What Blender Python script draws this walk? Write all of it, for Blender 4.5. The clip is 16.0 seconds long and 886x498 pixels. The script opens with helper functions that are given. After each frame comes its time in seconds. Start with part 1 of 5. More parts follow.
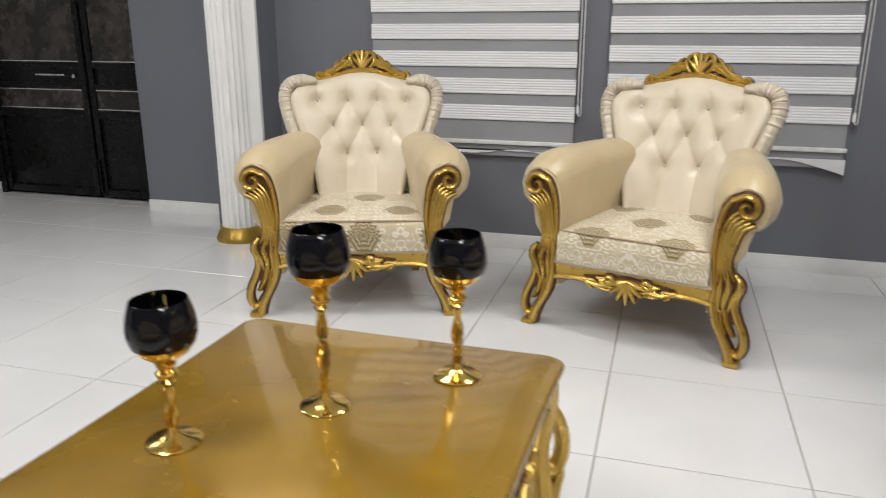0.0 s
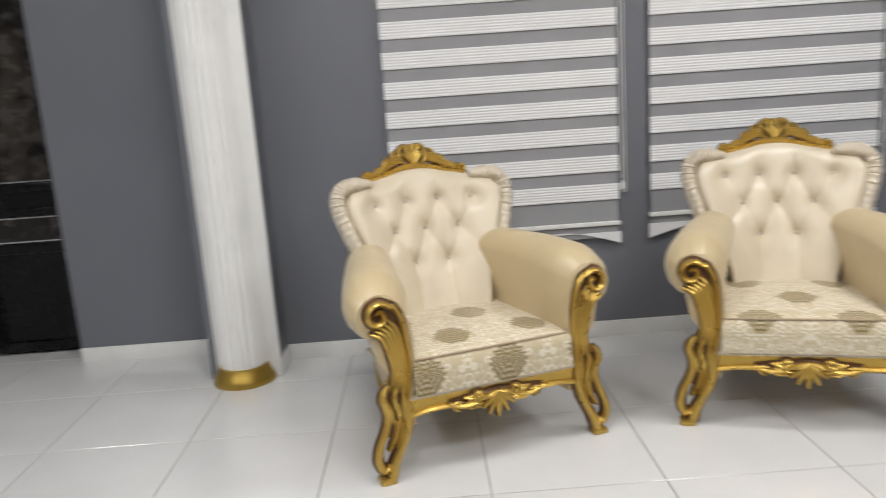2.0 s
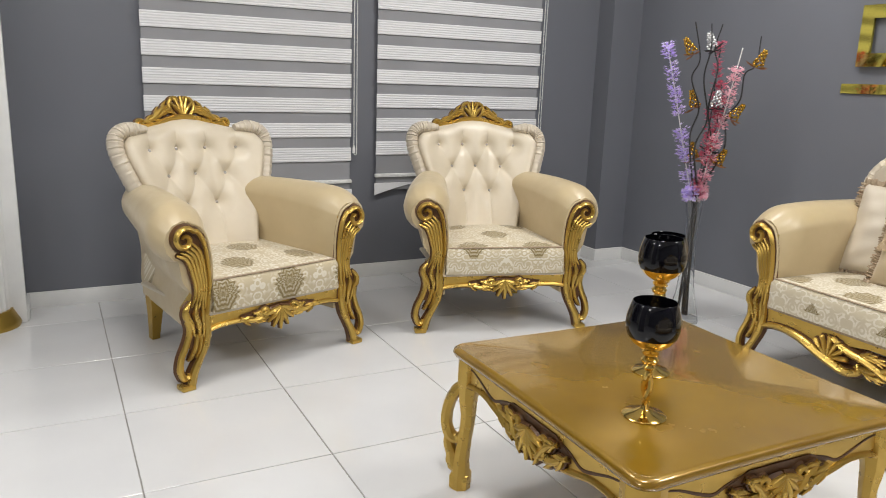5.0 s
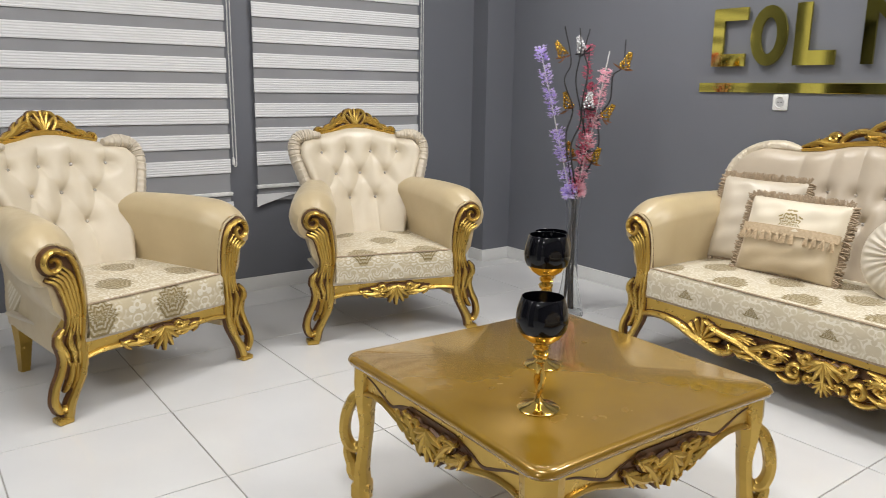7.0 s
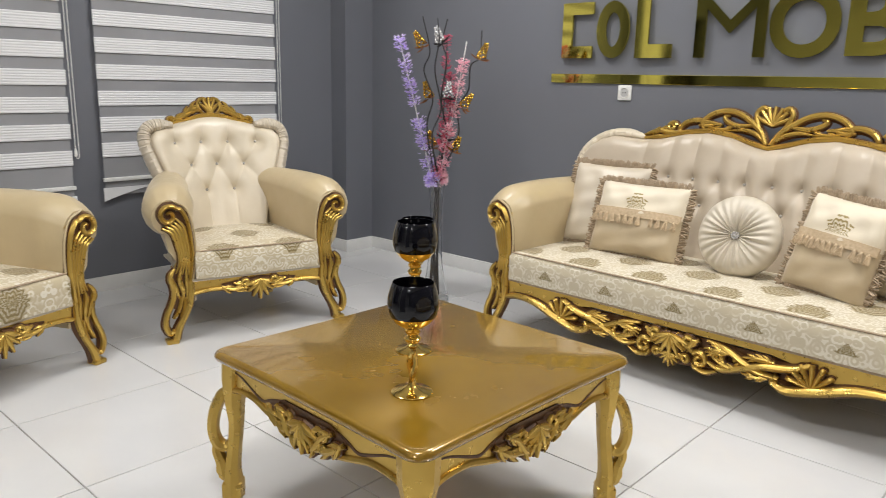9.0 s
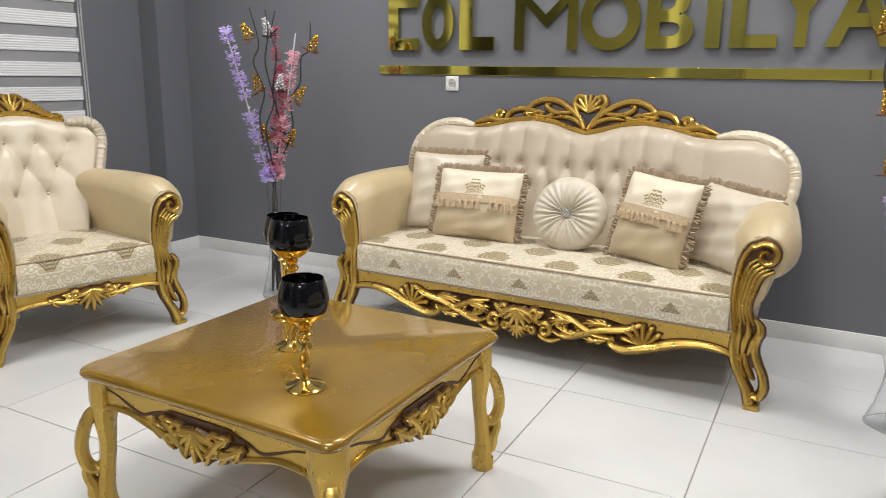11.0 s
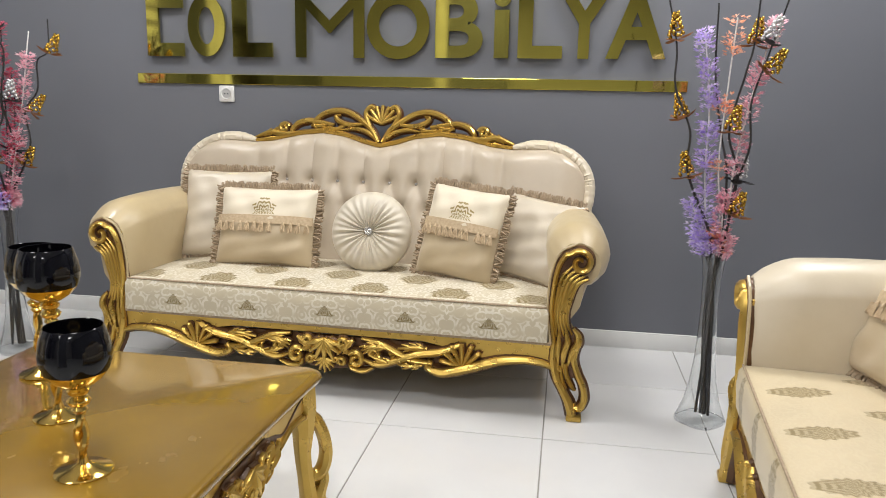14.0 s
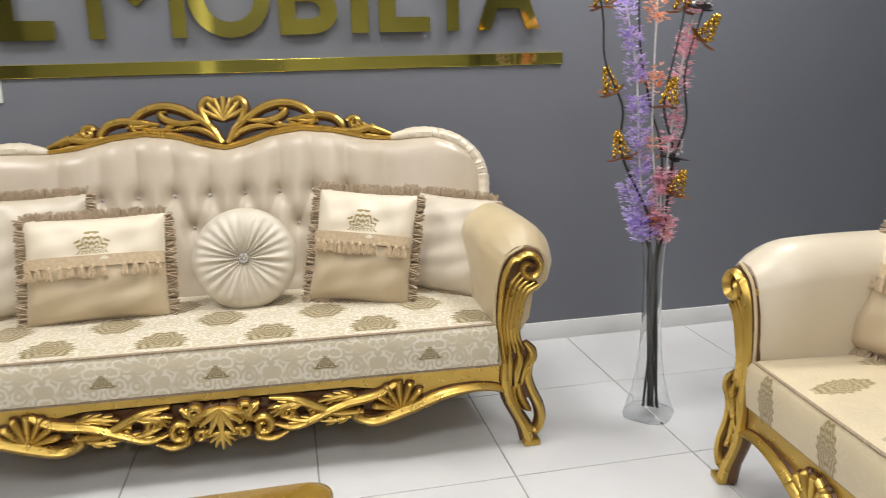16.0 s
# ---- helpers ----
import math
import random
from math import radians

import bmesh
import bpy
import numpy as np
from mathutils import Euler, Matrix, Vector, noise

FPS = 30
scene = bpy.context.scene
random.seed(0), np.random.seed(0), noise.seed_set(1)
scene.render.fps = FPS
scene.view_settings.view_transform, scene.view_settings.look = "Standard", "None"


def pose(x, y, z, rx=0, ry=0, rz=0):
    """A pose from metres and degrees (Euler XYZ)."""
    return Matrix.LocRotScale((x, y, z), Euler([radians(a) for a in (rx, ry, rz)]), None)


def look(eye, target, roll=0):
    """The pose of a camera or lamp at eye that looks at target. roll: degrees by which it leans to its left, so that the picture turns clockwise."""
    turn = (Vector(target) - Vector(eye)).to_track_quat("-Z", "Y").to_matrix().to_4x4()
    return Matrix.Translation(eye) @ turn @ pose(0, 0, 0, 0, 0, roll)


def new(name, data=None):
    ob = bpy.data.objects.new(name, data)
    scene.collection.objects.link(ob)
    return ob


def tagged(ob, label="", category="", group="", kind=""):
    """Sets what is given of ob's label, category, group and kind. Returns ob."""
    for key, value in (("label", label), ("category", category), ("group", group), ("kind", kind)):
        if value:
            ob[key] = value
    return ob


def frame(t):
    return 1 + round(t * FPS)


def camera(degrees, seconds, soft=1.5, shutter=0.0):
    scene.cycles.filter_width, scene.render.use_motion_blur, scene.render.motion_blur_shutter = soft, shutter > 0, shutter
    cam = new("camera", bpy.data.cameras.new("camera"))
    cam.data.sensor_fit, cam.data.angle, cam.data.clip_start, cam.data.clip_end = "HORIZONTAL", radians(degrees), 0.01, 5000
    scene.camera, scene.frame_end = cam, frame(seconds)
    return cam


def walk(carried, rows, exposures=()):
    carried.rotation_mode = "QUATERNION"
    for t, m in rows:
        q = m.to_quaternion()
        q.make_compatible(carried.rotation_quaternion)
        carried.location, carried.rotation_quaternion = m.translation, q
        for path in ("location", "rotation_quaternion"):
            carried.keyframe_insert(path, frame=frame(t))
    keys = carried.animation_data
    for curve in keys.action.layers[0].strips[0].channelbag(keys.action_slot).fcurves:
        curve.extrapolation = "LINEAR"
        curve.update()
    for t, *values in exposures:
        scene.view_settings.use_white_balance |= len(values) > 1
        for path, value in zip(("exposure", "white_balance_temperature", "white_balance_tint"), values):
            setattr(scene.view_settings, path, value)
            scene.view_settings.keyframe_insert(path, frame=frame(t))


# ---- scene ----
cam = camera(61.4, 16.0, soft=0.8, shutter=0.45)
PATH = [
    (0, (1.927, -2.624, 1.231), (1.38, -0.785, 0.666), 0.0),
    (0.5, (1.621, -2.585, 1.251), (1.066, -0.743, 0.705), 0.6),
    (1, (1.285, -2.471, 1.228), (0.637, -0.683, 0.607), -1.1),
    (1.5, (0.829, -2.337, 1.282), (0.283, -0.497, 0.719), -3.0),
    (2, (0.444, -2.303, 1.344), (0.484, -0.346, 0.933), -3.9),
    (2.5, (0.203, -2.475, 1.333), (0.616, -0.568, 0.894), -0.7),
    (3, (0.05, -2.621, 1.315), (0.634, -0.763, 0.861), 2.6),
    (3.5, (-0.113, -2.688, 1.267), (0.637, -0.888, 0.823), 2.3),
    (4, (-0.181, -2.746, 1.255), (0.641, -0.98, 0.802), 2.3),
    (6.5, (-0.167, -2.824, 1.255), (0.928, -1.202, 0.839), 0.9),
    (7, (-0.178, -2.807, 1.252), (0.99, -1.239, 0.831), 0.8),
    (7.5, (-0.171, -2.819, 1.276), (1.058, -1.303, 0.842), 0.8),
    (8, (-0.171, -2.819, 1.226), (1.128, -1.355, 0.813), 0.9),
    (8.5, (-0.179, -2.802, 1.246), (1.19, -1.408, 0.819), 1.2),
    (9, (-0.198, -2.803, 1.245), (1.241, -1.484, 0.806), 1.3),
    (11.5, (-0.445, -2.645, 1.273), (1.34, -1.869, 0.815), 0.6),
    (12, (-0.533, -2.619, 1.302), (1.3, -1.959, 0.853), 0.4),
    (12.5, (-0.556, -2.607, 1.295), (1.317, -2.047, 0.872), 0.1),
    (13, (-0.509, -2.583, 1.283), (1.392, -2.126, 0.862), -0.0),
    (13.5, (-0.322, -2.513, 1.236), (1.599, -2.132, 0.83), 0.0),
    (14, (-0.135, -2.433, 1.177), (1.803, -2.12, 0.795), 1.2),
    (14.5, (0.049, -2.31, 1.224), (1.987, -2.038, 0.811), 1.5),
    (15, (0.19, -2.139, 1.223), (2.14, -1.97, 0.813), 1.0),
    (15.5, (0.294, -1.941, 1.19), (2.249, -2.046, 0.784), -0.5),
    (16, (0.385, -1.781, 1.223), (2.294, -2.168, 0.767), -1.7),
]
walk(cam, [(t, look(eye, target, roll)) for t, eye, target, roll in PATH])

# ---- light and exposure ----
scene.view_settings.exposure = 0.0
world = bpy.data.worlds.new("night")
scene.world = world
world.use_nodes = True
world.node_tree.nodes["Background"].inputs[0].default_value = (0.02, 0.022, 0.03, 1)
world.node_tree.nodes["Background"].inputs[1].default_value = 0.3
LAMP_POWER = 30.0
LAMP_SPOTS = [(0.2, -0.3, 0.66), (2.45, -0.05, 0.88), (0.2, -2.2, 0.9), (2.3, -1.9, 0.70), (2.95, -3.35, 1.2), (-2.2, -0.6, 0.75), (-2.2, -2.8, 0.85)]
CEIL = 2.95


# ---- materials ----
class Nodes:
    """A node material in short form."""

    def __init__(self, name):
        self.m = bpy.data.materials.new(name)
        self.m.use_nodes = True
        self.t = self.m.node_tree
        self.b = self.t.nodes["Principled BSDF"]

    def put(self, socket, v):
        if isinstance(v, bpy.types.NodeSocket):
            self.t.links.new(v, socket)
        elif isinstance(v, (tuple, list)) and len(v) == 3 and socket.type == "RGBA":
            socket.default_value = (*v, 1)
        else:
            socket.default_value = v

    def set(self, **kw):
        for k, v in kw.items():
            self.put(self.b.inputs[k.replace("_", " ")], v)
        return self

    def node(self, kind, **inputs):
        n = self.t.nodes.new(kind)
        for k, v in inputs.items():
            self.put(n.inputs[k.replace("_", " ")], v)
        return n

    def math(self, op, a, b=0.0, c=0.0):
        n = self.t.nodes.new("ShaderNodeMath")
        n.operation = op
        for i, v in enumerate((a, b, c)):
            self.put(n.inputs[i], v)
        return n.outputs[0]

    def coords(self):
        return self.t.nodes.new("ShaderNodeTexCoord").outputs["Object"]

    def xyz(self, v):
        n = self.node("ShaderNodeSeparateXYZ", Vector=v)
        return n.outputs

    def scaled(self, v, s):
        n = self.node("ShaderNodeMapping", Vector=v)
        n.inputs["Scale"].default_value = s
        return n.outputs[0]

    def noise(self, scale, detail=4.0, v=None, rough=0.5):
        return self.node("ShaderNodeTexNoise", Vector=v or self.coords(), Scale=scale, Detail=detail, Roughness=rough).outputs["Fac"]

    def span(self, f, a, b, lo=0.0, hi=1.0):
        n = self.t.nodes.new("ShaderNodeMapRange")
        for i, v in enumerate((f, a, b, lo, hi)):
            self.put(n.inputs[i], v)
        return n.outputs[0]

    def mix(self, f, a, b):
        n = self.t.nodes.new("ShaderNodeMix")
        n.data_type = "RGBA"
        self.put(n.inputs[0], f), self.put(n.inputs[6], a), self.put(n.inputs[7], b)
        return n.outputs[2]

    def bump(self, h, strength=0.3, distance=0.002):
        return self.put(self.b.inputs["Normal"], self.node("ShaderNodeBump", Height=h, Strength=strength, Distance=distance).outputs[0])


def simple(name, a, b=None, rough=0.5, metal=0.0, scale=6.0, bump=0.0, bscale=200.0, rvar=0.08, **kw):
    n = Nodes(name)
    f = n.noise(scale, 5)
    n.set(Base_Color=n.mix(n.span(f, 0.3, 0.7), a, b or tuple(c * 0.86 for c in a)), Metallic=metal,
          Roughness=n.span(n.noise(scale * 3, 3), 0.3, 0.7, max(rough - rvar, 0.01), rough + rvar), **kw)
    if bump:
        n.bump(n.noise(bscale, 3), bump)
    return n.m


def gold_leaf(name, light, dark, rough):
    """Gilded carved wood, turning dark brown in its hollows."""
    n = Nodes(name)
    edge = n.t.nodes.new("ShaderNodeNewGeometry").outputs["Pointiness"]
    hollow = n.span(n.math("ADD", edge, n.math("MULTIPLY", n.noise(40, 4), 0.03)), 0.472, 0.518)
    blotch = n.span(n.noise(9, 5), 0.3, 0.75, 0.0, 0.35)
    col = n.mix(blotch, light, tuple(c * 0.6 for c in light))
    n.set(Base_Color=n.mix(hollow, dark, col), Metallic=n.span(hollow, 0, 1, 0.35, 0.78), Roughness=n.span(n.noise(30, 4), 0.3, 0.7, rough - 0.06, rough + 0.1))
    n.bump(n.noise(160, 4), 0.12, 0.001)
    return n.m


def satin(name, light, dark, rough=0.36):
    """Satin upholstery: fine weave, soft gloss."""
    n = Nodes(name)
    c = n.coords()
    n.set(Base_Color=n.mix(n.span(n.noise(5, 4), 0.3, 0.7), light, dark), Roughness=n.span(n.noise(22, 3), 0.3, 0.7, rough - 0.05, rough + 0.08),
          Sheen_Weight=0.35, Sheen_Roughness=0.4, Sheen_Tint=(0.95, 0.9, 0.8), Specular_IOR_Level=0.6)
    weave = n.math("ADD", n.math("MULTIPLY", n.noise(1.0, 1, n.scaled(c, (420, 420, 160))), 0.25), n.math("MULTIPLY", n.noise(13, 3), 3.0))
    n.bump(weave, 0.16, 0.003)
    return n.m


def damask(name, px, pw, a, b, ground, lace, motif, lace_amount=0.8, shift=0.0, front=1.0, low=0.0, rise=0.0, taper=0.0):
    """Woven damask: pale lace scrolls and large brown-gold medallions, unfolded over seat front and top."""
    n = Nodes(name)
    c = n.coords()
    x, y, z = n.xyz(c)
    w = n.math("ADD", y, z)
    u = n.math("DIVIDE", n.math("ADD", x, shift), px)
    v = n.math("DIVIDE", n.math("SUBTRACT", w, rise), pw)
    row = n.math("FLOOR", v)
    u2 = n.math("ADD", u, n.math("MULTIPLY", row, 0.5))
    fx = n.math("SUBTRACT", n.math("FRACT", u2), 0.5)
    fw = n.math("SUBTRACT", n.math("FRACT", v), 0.5)
    size = n.span(w, 0.44, 0.47, front, 1.0)
    dx = n.math("DIVIDE", n.math("MULTIPLY", n.math("ABSOLUTE", fx), px / a), size)
    dw = n.math("DIVIDE", n.math("MULTIPLY", n.math("ADD", fw, low), pw / b), size)
    if taper:
        lean = n.math("MULTIPLY_ADD", n.math("MULTIPLY", dw, taper), n.span(w, 0.45, 0.49, 1.0, 0.0), 1.0)
        dx = n.math("MULTIPLY", dx, n.math("MAXIMUM", lean, 0.3))
    ang = n.math("ARCTAN2", dw, dx)
    rad = n.math("SQRT", n.math("ADD", n.math("MULTIPLY", dx, dx), n.math("MULTIPLY", dw, dw)))
    tip = n.math("POWER", n.math("ABSOLUTE", n.math("SINE", ang)), 5.0)
    petal = n.math("ADD", n.math("MULTIPLY_ADD", n.math("COSINE", n.math("MULTIPLY", ang, 14.0)), 0.055, 0.62), n.math("MULTIPLY", tip, 0.40))
    d = n.math("DIVIDE", rad, petal)
    inside = n.span(d, 0.98, 1.04, 1.0, 0.0)
    rings = n.math("SINE", n.math("ADD", n.math("MULTIPLY", d, 24.0), n.math("MULTIPLY", n.math("SINE", n.math("MULTIPLY", ang, 12.0)), 1.6)))
    thread = n.math("MULTIPLY", inside, n.span(rings, -0.3, 0.3, 0.5, 1.0))
    flat = n.node("ShaderNodeCombineXYZ", X=n.math("ABSOLUTE", fx), Y=v, Z=0.0).outputs[0]
    vor = n.node("ShaderNodeTexVoronoi", Vector=n.scaled(flat, (9.0, 9.0 * pw / px, 1)), Scale=1.0)
    warp = n.noise(3.0, 2, flat)
    scroll = n.math("SINE", n.math("ADD", n.math("MULTIPLY", vor.outputs["Distance"], 17.0), n.math("MULTIPLY", warp, 12.0)))
    lacef = n.math("MULTIPLY", n.span(scroll, 0.0, 0.25), n.math("MULTIPLY", n.span(n.noise(2.2, 2, flat), 0.38, 0.46), lace_amount))
    col = n.mix(n.span(n.noise(7, 4), 0.3, 0.7), ground, tuple(k * 0.9 for k in ground))
    col = n.mix(lacef, col, lace)
    col = n.mix(thread, col, motif)
    n.set(Base_Color=col, Roughness=n.span(lacef, 0, 1, 0.42, 0.62), Sheen_Weight=0.2, Specular_IOR_Level=0.4)
    n.bump(n.math("ADD", n.math("ADD", lacef, thread), n.math("MULTIPLY", n.noise(700, 2), 0.5)), 0.3, 0.0015)
    return n.m


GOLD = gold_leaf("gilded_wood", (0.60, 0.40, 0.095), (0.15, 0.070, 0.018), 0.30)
# dark brown for glaze in recesses and for shade behind pierced carving
GLAZE_SHADE = simple("brown_glaze_shade", (0.130, 0.056, 0.016), (0.075, 0.031, 0.010), 0.42, metal=0.15, scale=30)
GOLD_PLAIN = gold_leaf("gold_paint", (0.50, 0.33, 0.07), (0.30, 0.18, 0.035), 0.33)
TABLE_TOP = Nodes("gold_lacquer")
TABLE_TOP.set(Base_Color=TABLE_TOP.mix(TABLE_TOP.span(TABLE_TOP.noise(3.2, 3), 0.35, 0.65), (0.33, 0.190, 0.016), (0.265, 0.145, 0.010)), Metallic=0.35,
              Roughness=TABLE_TOP.span(TABLE_TOP.noise(8, 4), 0.3, 0.7, 0.22, 0.28), Coat_Weight=0.9, Coat_Roughness=0.06)
TABLE_TOP = TABLE_TOP.m
CHROME_GOLD = simple("polished_gold", (0.80, 0.56, 0.16), rough=0.12, metal=1.0, scale=20, rvar=0.04)
MIRROR_GOLD = simple("gold_mirror", (0.72, 0.62, 0.13), (0.69, 0.59, 0.12), rough=0.06, metal=1.0, scale=2, rvar=0.02)
PEARL = satin("pearl_satin", (0.68, 0.60, 0.47), (0.61, 0.53, 0.40), 0.34)
ROSE = satin("rose_beige_satin", (0.525, 0.445, 0.345), (0.455, 0.38, 0.285), 0.34)
TAN = satin("champagne_satin", (0.56, 0.45, 0.27), (0.50, 0.395, 0.23), 0.36)
IVORY = satin("ivory_satin", (0.61, 0.54, 0.435), (0.55, 0.48, 0.38), 0.36)
VELVET = satin("silver_velvet", (0.66, 0.60, 0.50), (0.56, 0.50, 0.40), 0.45)
FRINGE = simple("fringe_yarn", (0.46, 0.36, 0.25), (0.32, 0.24, 0.16), 0.8, scale=120, bump=0.5)
TASSEL = simple("tassel_yarn", (0.60, 0.47, 0.31), (0.47, 0.35, 0.22), 0.75, scale=90, bump=0.5)
SEAT_CHAIR = damask("chair_damask", 0.32, 0.235, 0.118, 0.078, (0.60, 0.51, 0.34), (0.76, 0.71, 0.60), (0.23, 0.17, 0.065), 0.9, -0.05, 1.0)
SEAT_CHAIR_B = damask("corner_chair_damask", 0.34, 0.235, 0.118, 0.078, (0.60, 0.51, 0.34), (0.76, 0.71, 0.60), (0.23, 0.17, 0.065), 0.9, 0.17, 1.0, rise=0.088, taper=-0.7)
SEAT_SOFA = damask("sofa_damask", 0.33, 0.165, 0.125, 0.072, (0.61, 0.535, 0.385), (0.74, 0.69, 0.585), (0.23, 0.17, 0.065), 0.85, 0.0, 0.29, rise=0.0925, taper=0.9)
SEAT_PLAIN = damask("pale_damask", 0.26, 0.22, 0.06, 0.085, (0.66, 0.55, 0.36), (0.69, 0.60, 0.42), (0.27, 0.20, 0.085), 0.35)
CRYSTAL = simple("crystal", (0.85, 0.83, 0.8), rough=0.08, metal=0.6, scale=60)
WALL = simple("grey_wall_paint", (0.161, 0.168, 0.192), (0.152, 0.158, 0.181), 0.42, scale=1.6, bump=0.10, bscale=180, Specular_IOR_Level=0.4)
WHITE = simple("white_paint", (0.80, 0.80, 0.79), (0.74, 0.74, 0.73), 0.4, scale=7, bump=0.05)
# pale paint of the unseen hall wall, chosen to bounce more light
FILL_WALL = simple("pale_fill_wall", (0.60, 0.59, 0.57), (0.56, 0.55, 0.53), 0.6, scale=1.6, bump=0.1, bscale=180)
CEILING = simple("ceiling_paint", (0.82, 0.82, 0.81), (0.79, 0.79, 0.78), 0.8, scale=2, bump=0.05)
GROUT = simple("grey_grout", (0.36, 0.345, 0.32), (0.22, 0.21, 0.19), 0.8, scale=5)
BLACK_STEEL = simple("black_door_paint", (0.006, 0.006, 0.007), (0.004, 0.004, 0.005), 0.3, scale=9, bump=0.05, bscale=60, Specular_IOR_Level=0.25)
BLACK_GLASS = simple("black_glass_enamel", (0.004, 0.004, 0.006), rough=0.05, scale=9, rvar=0.02, Specular_IOR_Level=0.28, Coat_Weight=0.15, Coat_Roughness=0.02)
TWIG = simple("black_twig", (0.012, 0.011, 0.012), (0.03, 0.028, 0.028), 0.5, scale=60, bump=0.4)
SILVER = simple("brushed_silver", (0.75, 0.75, 0.77), rough=0.2, metal=1.0, scale=40)
PLASTIC = simple("white_plastic", (0.82, 0.82, 0.80), rough=0.3, scale=30)
DARK = simple("dark_plastic", (0.02, 0.02, 0.022), rough=0.45, scale=30)
NIGHT = simple("night_glass", (0.018, 0.018, 0.022), rough=0.12, scale=2)
DOOR_GLASS = Nodes("etched_glass")
DOOR_GLASS.set(Base_Color=DOOR_GLASS.mix(DOOR_GLASS.span(DOOR_GLASS.noise(7, 6), 0.42, 0.62), (0.012, 0.010, 0.009), (0.050, 0.042, 0.036)),
               Roughness=DOOR_GLASS.span(DOOR_GLASS.noise(14, 5), 0.4, 0.6, 0.08, 0.35))
DOOR_GLASS = DOOR_GLASS.m
STRIPE = Nodes("blind_stripe")
STRIPE.set(Base_Color=STRIPE.mix(STRIPE.noise(12, 3), (0.80, 0.80, 0.81), (0.74, 0.74, 0.76)), Roughness=0.7)
STRIPE.bump(STRIPE.noise(1.0, 2, STRIPE.scaled(STRIPE.coords(), (20, 20, 700))), 0.25)
STRIPE = STRIPE.m


def sheer(name):
    n = Nodes(name)
    n.set(Base_Color=n.mix(n.noise(1.0, 2, n.scaled(n.coords(), (4, 1, 2))), (0.46, 0.46, 0.48), (0.34, 0.34, 0.36)), Roughness=0.8)
    t = n.t.nodes.new("ShaderNodeBsdfTransparent")
    m = n.t.nodes.new("ShaderNodeMixShader")
    m.inputs[0].default_value = 0.66
    n.t.links.new(t.outputs[0], m.inputs[1]), n.t.links.new(n.b.outputs[0], m.inputs[2])
    n.t.links.new(m.outputs[0], n.t.nodes["Material Output"].inputs[0])
    return n.m


SHEER = sheer("blind_sheer")
GLASS = Nodes("clear_glass").set(Base_Color=(0.97, 0.98, 0.98), Roughness=0.02, Transmission_Weight=1.0, IOR=1.45).m


def tile_material():
    n = Nodes("white_porcelain")
    r = n.t.nodes.new("ShaderNodeObjectInfo").outputs["Random"]
    cloud = n.span(n.noise(3.0, 5), 0.3, 0.7)
    col = n.mix(cloud, (0.70, 0.70, 0.70), (0.65, 0.65, 0.655))
    n.set(Base_Color=n.mix(n.math("MULTIPLY", r, 0.25), col, (0.62, 0.62, 0.625)), Roughness=n.span(n.noise(6, 4), 0.3, 0.7, 0.08, 0.16), Specular_IOR_Level=0.55)
    n.bump(n.noise(4, 2), 0.05, 0.004)
    return n.m


TILE = tile_material()


def petal(name, a, b):
    n = Nodes(name)
    r = n.t.nodes.new("ShaderNodeNewGeometry").outputs["Random Per Island"]
    col = n.mix(r, a, b)
    n.set(Base_Color=col, Roughness=0.55)
    t = n.node("ShaderNodeBsdfTranslucent", Color=col)
    m = n.t.nodes.new("ShaderNodeMixShader")
    m.inputs[0].default_value = 0.42
    n.t.links.new(n.b.outputs[0], m.inputs[1]), n.t.links.new(t.outputs[0], m.inputs[2])
    n.t.links.new(m.outputs[0], n.t.nodes["Material Output"].inputs[0])
    return n.m


LILAC = petal("lilac_petals", (0.60, 0.45, 0.95), (0.92, 0.86, 0.99))
PINK = petal("pink_petals", (0.97, 0.48, 0.60), (0.98, 0.84, 0.88))
CRIMSON = petal("crimson_petals", (0.62, 0.06, 0.14), (0.88, 0.30, 0.42))
ORANGE = petal("orange_petals", (0.95, 0.38, 0.20), (0.96, 0.68, 0.52))
BROWN_LEAF = petal("brown_leaves", (0.16, 0.06, 0.02), (0.26, 0.11, 0.04))
BLACK_LEAF = petal("black_leaves", (0.012, 0.012, 0.014), (0.03, 0.03, 0.032))
BERRY = simple("gold_berries", (0.70, 0.45, 0.08), rough=0.2, metal=0.9, scale=40)
PEARLS = simple("silver_berries", (0.80, 0.80, 0.82), rough=0.25, metal=0.5, scale=40)


# ---- building blocks ----
def part(name, bm, material, parent=None, label="", smooth=True):
    me = bpy.data.meshes.new(name)
    bmesh.ops.recalc_face_normals(bm, faces=bm.faces)
    bm.to_mesh(me)
    bm.free()
    me.materials.append(material)
    for p in me.polygons:
        p.use_smooth = smooth
    if smooth:
        me.set_sharp_from_angle(angle=radians(42))
    ob = new(name, me)
    if parent is not None:
        ob.parent = parent
    if label:
        ob["label"] = label
    return ob


def empty(name, m, label, category, group=""):
    ob = new(name)
    ob.matrix_basis = m
    return tagged(ob, label, category, group)


def box(bm, x0, y0, z0, x1, y1, z1, bevel=0.0, seg=2):
    r = bmesh.ops.create_cube(bm, size=1.0, matrix=Matrix.LocRotScale(((x0 + x1) / 2, (y0 + y1) / 2, (z0 + z1) / 2), None, (x1 - x0, y1 - y0, z1 - z0)))
    if bevel:
        edges = list({e for v in r["verts"] for e in v.link_edges})
        bmesh.ops.bevel(bm, geom=edges, offset=bevel, segments=seg, affect="EDGES", profile=0.5)


def boxed(*a, **k):
    bm = bmesh.new()
    box(bm, *a, **k)
    return bm


